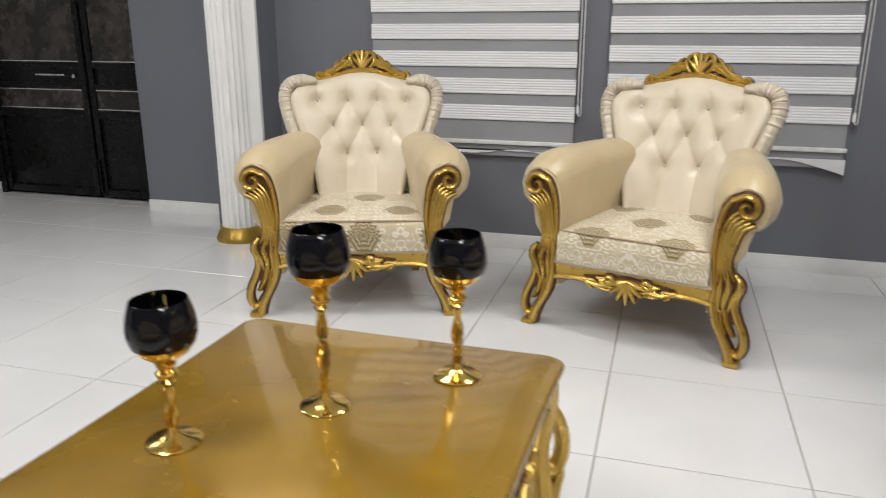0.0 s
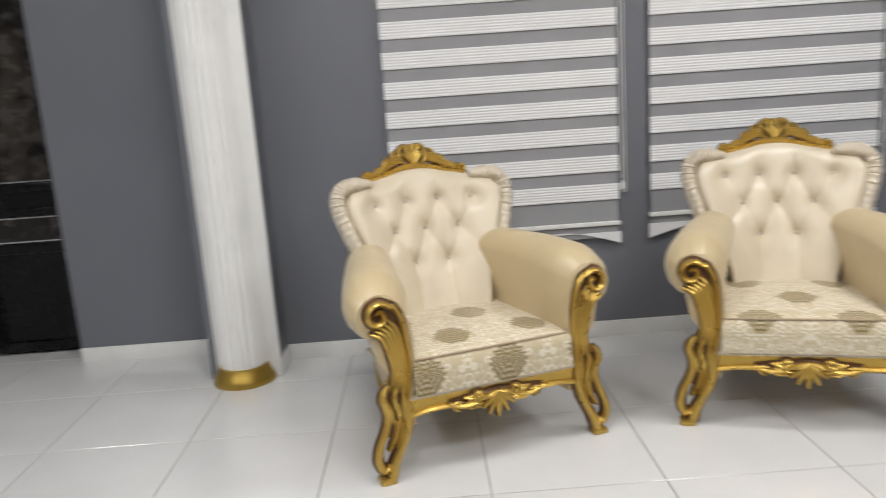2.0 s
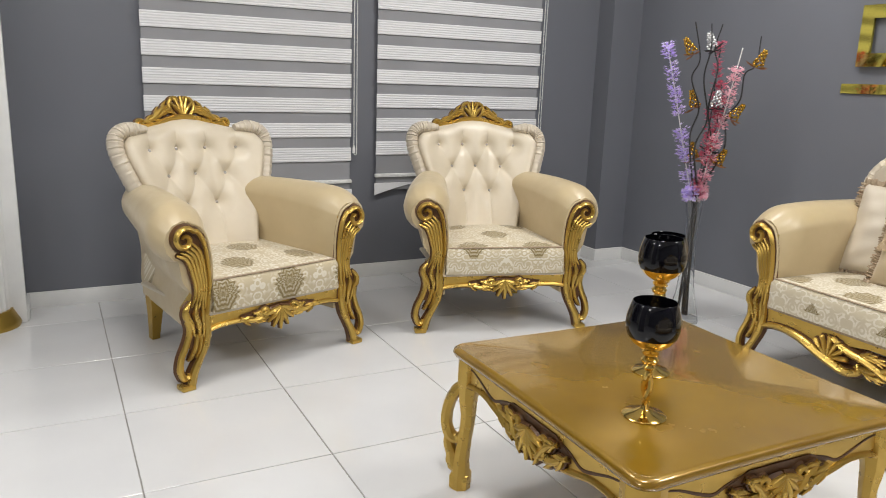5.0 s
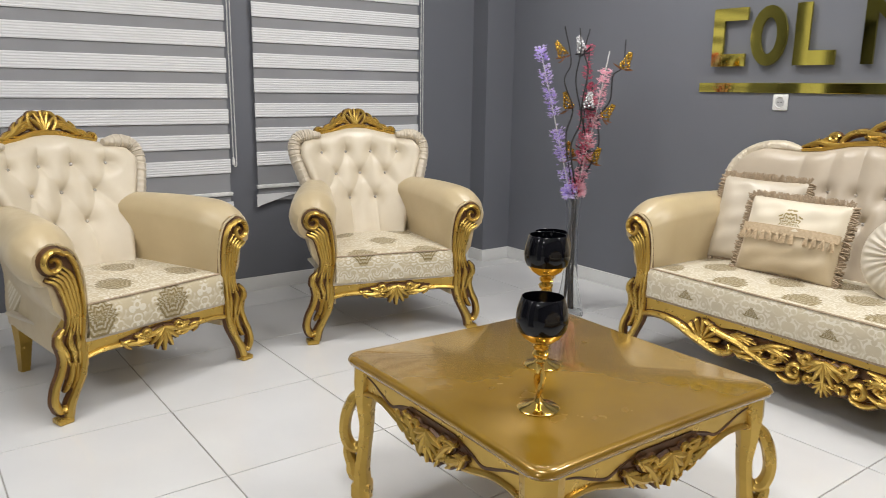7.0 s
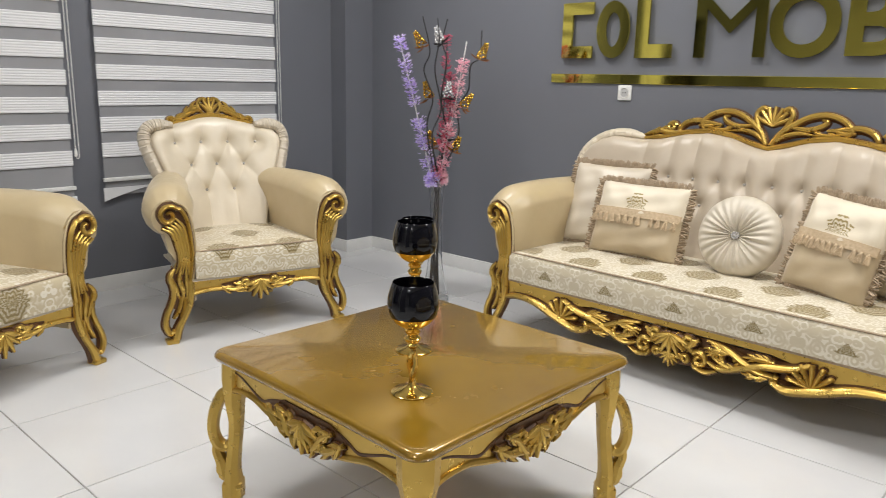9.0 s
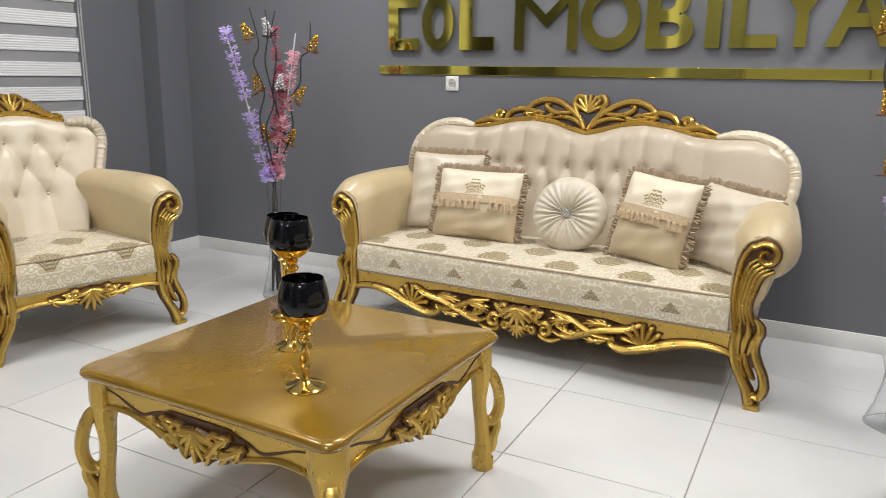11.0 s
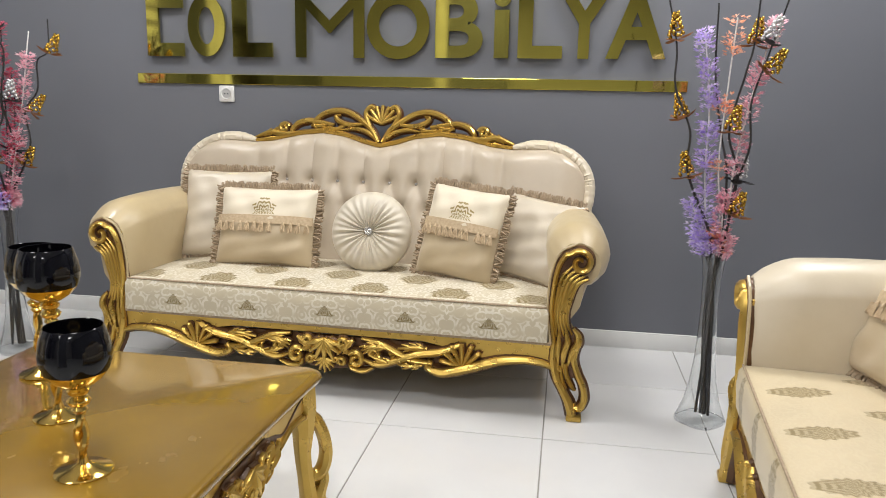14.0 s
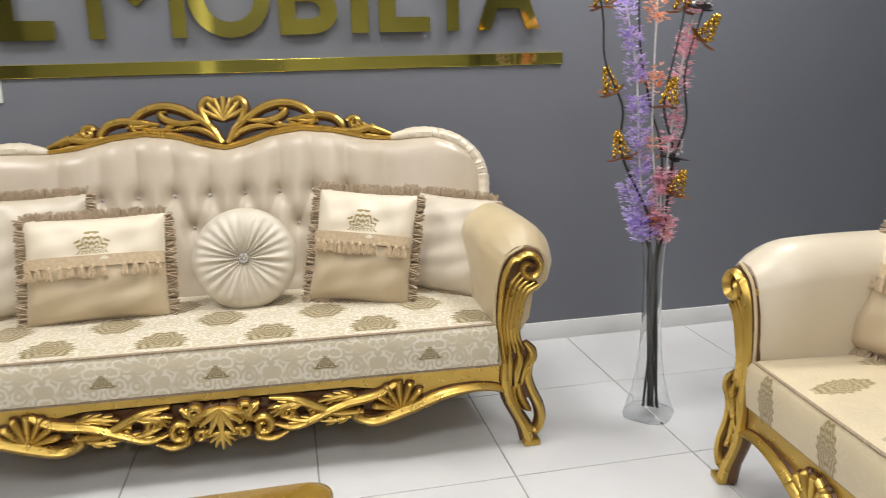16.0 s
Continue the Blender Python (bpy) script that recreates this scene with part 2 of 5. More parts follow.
def smooth_path(pts, per=6):
    """Catmull-Rom through points (tuples of any length)."""
    P = [np.array(p, float) for p in pts]
    P = [2 * P[0] - P[1]] + P + [2 * P[-1] - P[-2]]
    out = []
    for i in range(1, len(P) - 2):
        for k in range(per):
            t = k / per
            a, b, c, d = P[i - 1:i + 3]
            out.append(0.5 * (2 * b + (c - a) * t + (2 * a - 5 * b + 4 * c - d) * t * t + (3 * b - a - 3 * c + d) * t ** 3))
    out.append(P[-2])
    return out


def loft(bm, rings, closed=False, caps=True):
    rows = [[bm.verts.new(p) for p in ring] for ring in rings]
    n = len(rows[0])
    pairs = list(zip(rows, rows[1:])) + ([(rows[-1], rows[0])] if closed else [])
    for a, b in pairs:
        for i in range(n):
            bm.faces.new((a[i], a[(i + 1) % n], b[(i + 1) % n], b[i]))
    if caps and not closed:
        bm.faces.new(rows[0])
        bm.faces.new(rows[-1][::-1])
    return rows


def tube(bm, pts, radii, seg=8, per=6, flat=1.0, curve=True):
    """A tapered strand along 3D points; radii are spread along it; flat scales it in y."""
    path = smooth_path(pts, per) if curve else [np.array(p, float) for p in pts]
    n = len(path)
    rad = np.interp(np.linspace(0, 1, n), np.linspace(0, 1, len(radii)), radii)
    rings = []
    up = None
    for i, p in enumerate(path):
        d = Vector(path[min(i + 1, n - 1)] - path[max(i - 1, 0)])
        d = d.normalized() if d.length > 1e-9 else Vector((0, 0, 1))
        if up is None:
            up = Vector((0, 1, 0)) if abs(d.y) < 0.9 else Vector((1, 0, 0))
        up = (up - d * up.dot(d)).normalized()
        side = d.cross(up)
        r = max(rad[i], 0.0006)
        ring = []
        for k in range(seg):
            a = 2 * math.pi * k / seg
            off = up * math.cos(a) * r + side * math.sin(a) * r
            ring.append((p[0] + off.x, p[1] + off.y * flat, p[2] + off.z))
        rings.append(ring)
    loft(bm, rings)


def lathe(bm, profile, seg=32, at=(0, 0, 0), caps=True):
    rings = [[(at[0] + r * math.cos(2 * math.pi * k / seg), at[1] + r * math.sin(2 * math.pi * k / seg), at[2] + z) for k in range(seg)] for r, z in profile]
    loft(bm, rings, caps=caps)


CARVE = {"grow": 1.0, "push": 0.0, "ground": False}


def slab(bm, outline, y0, y1, ground=False):
    """An upright board: an outline in x and z, with thickness in y. Ground boards belong to the dark recess sheets."""
    if ground != CARVE["ground"]:
        return
    a = [bm.verts.new((x, y0, z)) for x, z in outline]
    b = [bm.verts.new((x, y1, z)) for x, z in outline]
    n = len(a)
    bm.faces.new(a)
    bm.faces.new(b[::-1])
    for i in range(n):
        bm.faces.new((a[i], b[i], b[(i + 1) % n], a[(i + 1) % n]))


def strand(bm, pts, radii, y=0.0, flat=1.5, mirror=False, per=6, seg=8):
    """A carved strand in the x-z plane at depth y."""
    g = CARVE["grow"]
    for s in (1, -1) if mirror else (1,):
        tube(bm, [(s * x, y + CARVE["push"], z) for x, z in pts], [r * g + 0.0034 * (g > 1) for r in radii], seg=seg, flat=flat if g == 1.0 else flat * 0.55, per=per)


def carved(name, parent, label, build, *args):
    """A carved gilded part, and under it dark brown geometry for glaze and painted-in shade."""
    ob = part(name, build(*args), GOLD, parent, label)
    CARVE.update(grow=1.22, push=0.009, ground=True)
    part("glaze_shade_recess", build(*args), GLAZE_SHADE, ob, "dark brown glaze and painted shade in the carving")
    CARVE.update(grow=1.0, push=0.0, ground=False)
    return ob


def spiral(cx, cz, r0, r1, a0, turns, n=14):
    """Points of a volute from radius r0 to r1."""
    return [(cx + (r0 + (r1 - r0) * k / n) * math.cos(a0 + 2 * math.pi * turns * k / n), cz + (r0 + (r1 - r0) * k / n) * math.sin(a0 + 2 * math.pi * turns * k / n)) for k in range(n + 1)]


# ---- seating ----
def post_mesh(side):
    """Carved front post: volute, fluted curve, leaf knee and open scroll leg; x is from the foot, outward along side."""
    bm = bmesh.new()
    S = lambda pts, radii, y=0.0, flat=1.6: strand(bm, [(side * x, z) for x, z in pts], radii, y, flat)
    v = spiral(0.034, 0.588, 0.006, 0.048, 0.4, 1.33, 16)
    # outer bead: volute running into the inner edge
    S(v + [(-0.020, 0.612), (-0.046, 0.565), (-0.060, 0.49), (-0.066, 0.40), (-0.068, 0.30)], [0.005, 0.010, 0.012, 0.013, 0.011, 0.009], 0.0, 2.4)
    # flutes fanning down from the volute
    for k in range(5):
        f = k / 4
        top = (0.006 + 0.060 * f, 0.575 - 0.040 * f)
        S([top, (-0.030 + 0.056 * f, 0.535 - 0.022 * f), (-0.046 + 0.050 * f, 0.46), (-0.053 + 0.042 * f, 0.39), (-0.058 + 0.060 * f, 0.325 + 0.012 * f)], [0.004, 0.0085, 0.009, 0.008, 0.004], -0.004 - 0.003 * math.sin(math.pi * f), 1.5)
    # leaf knee
    S([(0.010, 0.362), (0.026, 0.335), (0.022, 0.305), (-0.004, 0.268), (-0.024, 0.215)], [0.006, 0.013, 0.015, 0.012, 0.004], -0.006, 1.3)
    S([(-0.020, 0.350), (-0.016, 0.310), (-0.034, 0.262), (-0.044, 0.205)], [0.004, 0.012, 0.013, 0.004], -0.008, 1.3)
    S([(-0.046, 0.345), (-0.050, 0.300), (-0.058, 0.255), (-0.062, 0.205)], [0.004, 0.010, 0.010, 0.004], -0.006, 1.3)
    # open scroll leg
    S([(-0.066, 0.31), (-0.076, 0.24), (-0.070, 0.175), (-0.048, 0.115), (-0.026, 0.065), (-0.012, 0.015)], [0.011, 0.016, 0.018, 0.017, 0.019, 0.020], 0.0, 1.5)
    S([(0.022, 0.305), (0.002, 0.245), (0.010, 0.19), (0.028, 0.14), (0.032, 0.09), (0.016, 0.050), (-0.006, 0.052), (-0.006, 0.068)], [0.012, 0.014, 0.014, 0.014, 0.015, 0.015, 0.012, 0.006], 0.0, 1.5)
    S([(-0.034, 0.225), (-0.030, 0.175), (-0.012, 0.13), (0.000, 0.118)], [0.010, 0.011, 0.009, 0.003], -0.003, 1.6)
    S([(-0.052, 0.215), (-0.050, 0.165), (-0.034, 0.125)], [0.008, 0.009, 0.004], -0.003, 1.6)
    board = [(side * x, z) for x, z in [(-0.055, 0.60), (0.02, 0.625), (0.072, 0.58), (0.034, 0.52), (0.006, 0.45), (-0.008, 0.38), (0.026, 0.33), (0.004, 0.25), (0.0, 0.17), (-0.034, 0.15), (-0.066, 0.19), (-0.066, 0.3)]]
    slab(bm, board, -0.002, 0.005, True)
    slab(bm, board, 0.006, 0.045)
    if not CARVE["ground"]:
        box(bm, -0.034, -0.030, 0.0, 0.024, 0.03, 0.022, 0.006)
    # the post leans in above the leg, and its volute stands high under the arm
    for v in bm.verts:
        z = v.co.z
        v.co.x -= side * float(np.interp(z, [0.08, 0.2, 0.3, 0.42, 0.7], [0.0, 0.012, 0.024, 0.043, 0.045]))
        v.co.z += float(np.interp(z, [0.36, 0.58, 0.7], [0.0, 0.026, 0.028]))
    return bm


def arm_mesh(side, W, deep, close):
    """Padded roll arm with an inner panel, gathered at its front."""
    bm = bmesh.new()
    rings = []
    N = 26
    for i in range(N):
        f = i / (N - 1)
        y = 0.012 + f * deep
        puff = min(1.0, math.sqrt(min(1.0, f / 0.16 + 0.10)))
        r = 0.062 + 0.063 * puff - (0.016 + 0.22 * (close - 0.04)) * f
        cx = W - 0.020 - close * 1.4 * f ** 1.2
        sh = close * f
        cz = 0.602 + 0.046 * f + 0.020 * math.sin(math.pi * f ** 0.7)
        inner = W - 0.120 - close * 0.95 * f
        ring = [(side * inner, y, 0.27), (side * inner, y, 0.38), (side * inner, y, 0.47)]
        for k in range(25):
            a = radians(168 - 236 * k / 24)
            gather = 1 + 0.022 * math.cos(a * 13) * max(0.0, 1 - f / 0.22)
            ring.append((side * (cx + r * gather * math.cos(a)), y, cz + r * gather * math.sin(a)))
        low = 0.19
        ring += [(side * (cx + r * 0.18), y, 0.44), (side * (W - 0.045 - sh), y, 0.38), (side * (W - 0.038 - sh), y, 0.30), (side * (W - 0.045 - sh), y, low + 0.02), (side * (W - 0.07 - sh), y, low), (side * inner, y, low)]
        rings.append(ring)
    loft(bm, rings)
    return bm


def back_meshes(hw, ztop, z0, y0, lean, buttons, creases, nu, nv, thick=0.11, wing=0.0):
    """Tufted back cushion inside an outline: half width by height, top by place across."""
    bm = bmesh.new()

    def sink(x, z):
        d = 0.0
        for bx, bz in buttons:
            q = ((x - bx) ** 2 + (z - bz) ** 2)
            d += 0.022 * math.exp(-q / 0.0014) + 0.014 * math.exp(-q / 0.00014)
        deepest = 0.0
        for (ax, az), (bx, bz) in creases:
            lx, lz = bx - ax, bz - az
            t = max(0.0, min(1.0, ((x - ax) * lx + (z - az) * lz) / (lx * lx + lz * lz)))
            q = (x - ax - t * lx) ** 2 + (z - az - t * lz) ** 2
            if q < 0.003:
                deepest = max(deepest, 0.0045 * math.exp(-q / 0.00003) + 0.0085 * math.exp(-q / 0.0009))
        return d + deepest

    grids = []
    for face in (0, 1):
        g = []
        for j in range(nv + 1):
            v = j / nv
            row = []
            for i in range(nu + 1):
                u = -1 + 2 * i / nu
                top = ztop(u)
                z = z0 + v * (top - z0)
                x = u * hw(z)
                y = y0 + lean * (z - z0) - wing * abs(u) ** 1.8
                if face == 0:
                    edge = min(1.0, (1 - abs(u)) / 0.16, (1 - v) / 0.12 + 0.0)
                    bulge = math.sqrt(max(0.0, 1 - (1 - max(edge, 0.0)) ** 2))
                    y += -0.055 * bulge + sink(x, z) * bulge
                else:
                    y += thick
                row.append(bm.verts.new((x, y, z)))
            g.append(row)
        grids.append(g)
        for j in range(nv):
            for i in range(nu):
                bm.faces.new((g[j][i], g[j][i + 1], g[j + 1][i + 1], g[j + 1][i]))
    a, b = grids
    loop = lambda g: [g[0][i] for i in range(nu + 1)] + [g[j][nu] for j in range(1, nv + 1)] + [g[nv][i] for i in range(nu - 1, -1, -1)] + [g[j][0] for j in range(nv - 1, 0, -1)]
    la, lb = loop(a), loop(b)
    for i in range(len(la)):
        k = (i + 1) % len(la)
        bm.faces.new((la[i], la[k], lb[k], lb[i]))
    return bm, sink


def ruffle(bm, pts, r, y_of, folds):
    """A gathered border roll along points of x and z."""
    path = smooth_path(pts, 12)
    n = len(path)
    P = [(p[0], y_of(p[1]) + 0.012, p[1]) for p in path]
    rad = [r * (0.95 + 0.045 * math.sin(folds * 2 * math.pi * i / n) + 0.03 * math.sin(folds * 3.3 * math.pi * i / n)) * min(1.0, 0.45 + 4 * min(i, n - 1 - i) / n) for i in range(n)]
    tube(bm, P, rad, seg=10, flat=1.35, curve=False)


def palmette(bm, cx, cz, size, y, down=False):
    """A carved leaf fan with two side scrolls."""
    s = -1 if down else 1
    for k in range(-3, 4):
        a = radians(k * 24)
        L = size * (1.0 - 0.07 * abs(k))
        strand(bm, [(cx, cz), (cx + 0.45 * L * math.sin(a) * 1.1, cz + s * 0.5 * L * math.cos(a)), (cx + L * math.sin(a), cz + s * L * math.cos(a))], [size * 0.07, size * 0.13, size * 0.05], y - 0.006, 1.3, per=4)
    for m in (1, -1):
        pts = spiral(0.0, 0.0, size * 0.05, size * 0.24, 0.5, 1.1, 10)
        strand(bm, [(cx + m * (size * 0.72 + px), cz + s * (size * 0.12 + pz)) for px, pz in pts], [size * 0.05, size * 0.10, size * 0.08], y, 1.4, per=3)


def leafy(bm, pts, r, y, mirror=True, curls=3):
    """A leafy scroll: a main strand with shorter leaf tips springing off it."""
    strand(bm, pts, [r * 0.6, r, r, r * 0.4], y, 1.5, mirror)
    path = smooth_path(pts, 4)
    for c in range(curls):
        i = int((c + 0.6) / (curls + 0.4) * (len(path) - 2))
        p, d = path[i], path[i + 1] - path[i]
        d = d / max(1e-6, np.hypot(*d))
        for t in (1, -1):
            nrm = np.array((-d[1], d[0])) * t
            q = [tuple(p), tuple(p + d * r * 1.6 + nrm * r * 1.0), tuple(p + d * r * 3.6 + nrm * r * 1.5)]
            strand(bm, q, [r * 0.5, r * 0.6, r * 0.2], y - r * 0.5, 1.3, mirror, per=3, seg=6)


def crest_chair(y):
    bm = bmesh.new()
    strand(bm, [(-0.225, 0.985), (-0.15, 0.995), (-0.07, 1.022), (0, 1.03), (0.07, 1.022), (0.15, 0.995), (0.225, 0.985)], [0.012, 0.014, 0.016, 0.014, 0.012], y + 0.004, 1.8)
    for m in (1, -1):
        strand(bm, [(m * px, pz) for px, pz in spiral(0.217, 0.998, 0.004, 0.022, 0.0, 1.4)], [0.005, 0.010, 0.009], y, 1.6, per=3)
        strand(bm, [(m * px, pz) for px, pz in [(0.035, 1.035), (0.062, 1.075), (0.052, 1.115), (0.022, 1.125), (0.014, 1.108)]], [0.008, 0.011, 0.011, 0.010, 0.006], y, 1.5)
    leafy(bm, [(0.205, 1.005), (0.155, 1.022), (0.105, 1.066), (0.062, 1.088)], 0.014, y)
    leafy(bm, [(0.17, 1.012), (0.120, 1.035), (0.085, 1.06), (0.05, 1.062)], 0.010, y)
    for k in range(-2, 3):
        a = radians(k * 17)
        strand(bm, [(0, 1.03), (0.05 * math.sin(a), 1.03 + 0.05 * math.cos(a)), (0.10 * math.sin(a) * 1.1, 1.03 + (0.102 - 0.006 * abs(k)) * math.cos(a))], [0.006, 0.010, 0.006], y - 0.008, 1.2)
    return bm


def crest_sofa(y, ztop):
    bm = bmesh.new()
    xs = np.linspace(-0.64, 0.64, 27)
    strand(bm, [(x, ztop(x / 1.0) + 0.004) for x in xs], [0.010, 0.015, 0.015, 0.013, 0.015, 0.015, 0.010], y + 0.006, 1.9, per=3)
    for m in (1, -1):
        M = lambda pts, radii, dy=0.0: strand(bm, [(m * px, pz) for px, pz in pts], [r * 1.12 for r in radii], y + dy, 1.5)
        M([(0.01, 0.985), (0.045, 1.045), (0.10, 1.09), (0.16, 1.125), (0.23, 1.138), (0.30, 1.118), (0.345, 1.075), (0.33, 1.05)], [0.010, 0.013, 0.013, 0.014, 0.014, 0.013, 0.011, 0.006])
        M([(0.03, 1.02), (0.065, 1.075), (0.082, 1.13), (0.062, 1.16), (0.040, 1.152), (0.048, 1.138)], [0.010, 0.012, 0.012, 0.012, 0.010, 0.005])
        M([(0.09, 1.075), (0.16, 1.068), (0.215, 1.085), (0.235, 1.11), (0.21, 1.118)], [0.008, 0.012, 0.012, 0.010, 0.005])
        M([(0.02, 1.0), (0.07, 1.035), (0.13, 1.05), (0.19, 1.045)], [0.008, 0.011, 0.010, 0.004])
        M([(0.24, 1.068), (0.31, 1.078), (0.37, 1.085), (0.425, 1.07), (0.455, 1.035), (0.44, 1.018)], [0.006, 0.011, 0.013, 0.013, 0.011, 0.006])
        M(spiral(0.498, 1.045, 0.005, 0.026, 1.0, 1.3), [0.006, 0.011, 0.010])
        M([(0.44, 1.02), (0.50, 1.012), (0.56, 1.022), (0.60, 1.012), (0.645, 0.995)], [0.010, 0.014, 0.013, 0.010, 0.005])
        M([(0.50, 1.0), (0.56, 0.99), (0.62, 0.982)], [0.006, 0.011, 0.006])
    leafy(bm, [(0.36, 1.062), (0.31, 1.06), (0.26, 1.075)], 0.010, y, True, 2)
    leafy(bm, [(0.60, 1.0), (0.55, 1.03), (0.50, 1.03)], 0.010, y, True, 2)
    leafy(bm, [(0.30, 1.05), (0.22, 1.048), (0.17, 1.075)], 0.009, y, True, 2)
    for k in range(-3, 4):
        a = radians(k * 21)
        strand(bm, [(0, 1.075), (0.045 * math.sin(a), 1.075 + 0.045 * math.cos(a)), (0.088 * math.sin(a), 1.075 + 0.092 * math.cos(a))], [0.005, 0.010, 0.009], y - 0.008, 1.2, per=4)
    return bm


def rail_chair(W):
    bm = bmesh.new()
    half = [(W - 0.06, 0.205), (W - 0.10, 0.228), (W - 0.17, 0.240), (0.17, 0.238), (0.10, 0.222), (0.0, 0.208)]
    slab(bm, [(-W + 0.06, 0.288), *[(-x, z) for x, z in half], *[(x, z) for x, z in half[-2::-1]], (W - 0.06, 0.288)], 0.0, 0.035)
    strand(bm, half, [0.010, 0.011, 0.010], 0.0, 1.3, True)
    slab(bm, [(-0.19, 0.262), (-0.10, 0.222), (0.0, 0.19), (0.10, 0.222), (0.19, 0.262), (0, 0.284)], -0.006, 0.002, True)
    palmette(bm, 0, 0.268, 0.100, -0.014, True)
    leafy(bm, [(0.19, 0.25), (0.14, 0.232), (0.09, 0.235), (0.055, 0.252)], 0.012, -0.008, True, 3)
    leafy(bm, [(0.13, 0.262), (0.09, 0.250), (0.05, 0.225)], 0.009, -0.012, True, 2)
    return bm


def rail_sofa(W):
    bm = bmesh.new()
    k = W / 1.0
    half = [(W - 0.06, 0.185), (W - 0.11, 0.210), (W - 0.20, 0.222), (0.70 * k, 0.215), (0.62 * k, 0.190), (0.56 * k, 0.235), (0.4 * k, 0.262), (0.0, 0.262)]
    slab(bm, [(-W + 0.06, 0.288), *[(-x, z) for x, z in half], *[(x, z) for x, z in half[-2::-1]], (W - 0.06, 0.288)], 0.0, 0.035)
    A = lambda pts, radii, dy=0.0: strand(bm, [(x * k, z) for x, z in pts], [r * 1.12 for r in radii], dy, 1.6, True)
    low = [(0.60, 0.25), (0.52, 0.165), (0.43, 0.150), (0.30, 0.160), (0.18, 0.140), (0.08, 0.118)]
    # dark sheet standing in for the shade under the sofa, behind the apron
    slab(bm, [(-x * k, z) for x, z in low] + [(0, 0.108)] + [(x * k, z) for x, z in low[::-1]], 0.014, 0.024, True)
    A([(0.94, 0.190), (0.87, 0.216), (0.79, 0.222), (0.70, 0.210), (0.61, 0.180), (0.53, 0.155), (0.47, 0.142), (0.42, 0.160), (0.43, 0.190)], [0.010, 0.013, 0.015, 0.018, 0.020, 0.020, 0.018, 0.014, 0.007])
    A([(0.55, 0.262), (0.50, 0.235), (0.45, 0.222), (0.38, 0.210), (0.30, 0.178), (0.22, 0.150), (0.16, 0.165)], [0.010, 0.014, 0.015, 0.015, 0.014, 0.012, 0.006], -0.004)
    A([(0.44, 0.175), (0.36, 0.182), (0.30, 0.205), (0.23, 0.238), (0.15, 0.252)], [0.008, 0.014, 0.014, 0.012, 0.006])
    A(spiral(0.125, 0.165, 0.005, 0.034, 0.6, 1.3), [0.006, 0.012, 0.011], -0.004)
    A(spiral(0.205, 0.195, 0.004, 0.022, 2.0, 1.2), [0.005, 0.010, 0.009], -0.004)
    A([(0.02, 0.25), (0.06, 0.215), (0.095, 0.19)], [0.008, 0.013, 0.009], -0.006)
    # shell fans where the swept edge meets the pierced panel
    for c in range(7):
        a = radians(-78 + 25 * c)
        L = 0.088 - 0.005 * abs(c - 3)
        base = (0.560 + 0.004 * (c - 3), 0.178)
        A([base, (base[0] + 0.5 * L * math.sin(a), base[1] + 0.55 * L * math.cos(a)), (base[0] + L * math.sin(a) * 0.95, base[1] + L * math.cos(a)), (base[0] + L * math.sin(a) * 1.12, base[1] + L * math.cos(a) * 0.93)], [0.005, 0.009, 0.010, 0.005], -0.012)
    A(spiral(0.285, 0.185, 0.004, 0.024, 1.2, 1.2), [0.005, 0.009, 0.008], -0.004)
    A(spiral(0.065, 0.150, 0.004, 0.020, 2.4, 1.1), [0.005, 0.009, 0.008], -0.008)
    A([(0.20, 0.135), (0.155, 0.118), (0.11, 0.128), (0.10, 0.150)], [0.005, 0.010, 0.010, 0.005], -0.004)
    leafy(bm, [(0.26 * k, 0.225), (0.20 * k, 0.228), (0.15 * k, 0.205)], 0.011, -0.010, True, 3)
    leafy(bm, [(0.29 * k, 0.165), (0.24 * k, 0.17), (0.18 * k, 0.19)], 0.010, -0.008, True, 2)
    leafy(bm, [(0.42 * k, 0.235), (0.37 * k, 0.238), (0.30 * k, 0.225)], 0.010, -0.006, True, 3)
    leafy(bm, [(0.40 * k, 0.165), (0.35 * k, 0.158), (0.30 * k, 0.160)], 0.009, -0.006, True, 2)
    leafy(bm, [(0.12 * k, 0.245), (0.09 * k, 0.225), (0.05 * k, 0.18)], 0.011, -0.010, True, 2)
    palmette(bm, 0, 0.245, 0.10, -0.016, True)
    palmette(bm, 0, 0.165, 0.062, -0.014, True)
    return bm


def cushion_mesh(W, y0, y1, z0, z1):
    """Seat cushion with soft edges and a gentle crown."""
    bm = bmesh.new()
    nx, ny = max(12, int(W * 40)), 14
    rings = []
    prof = [(0.0, 0.0), (0.0, 0.012), (0.0, 0.5), (0.0, 0.84), (0.006, 0.94), (0.016, 1.0)]
    hx = W
    cx, cy = 0.0, (y0 + y1) / 2
    hy = (y1 - y0) / 2

    def outline(inset):
        a, b = hx - inset, hy - inset
        pts = [(-a + 2 * a * i / nx, -b) for i in range(nx)] + [(a, -b + 2 * b * i / ny) for i in range(ny)]
        return pts + [(-x, -y) for x, y in pts]

    for ins, f in prof:
        rings.append([(cx + x, cy + y - 0.006 * math.sin(math.pi * f), z0 + (z1 - z0) * f) for x, y in outline(ins)])
    for ins in (0.05, 0.12, 0.2):
        rings.append([(cx + x, cy + y, z1 + 0.10 * ins) for x, y in outline(min(ins, hy * 0.9))])
    loft(bm, rings)
    return bm


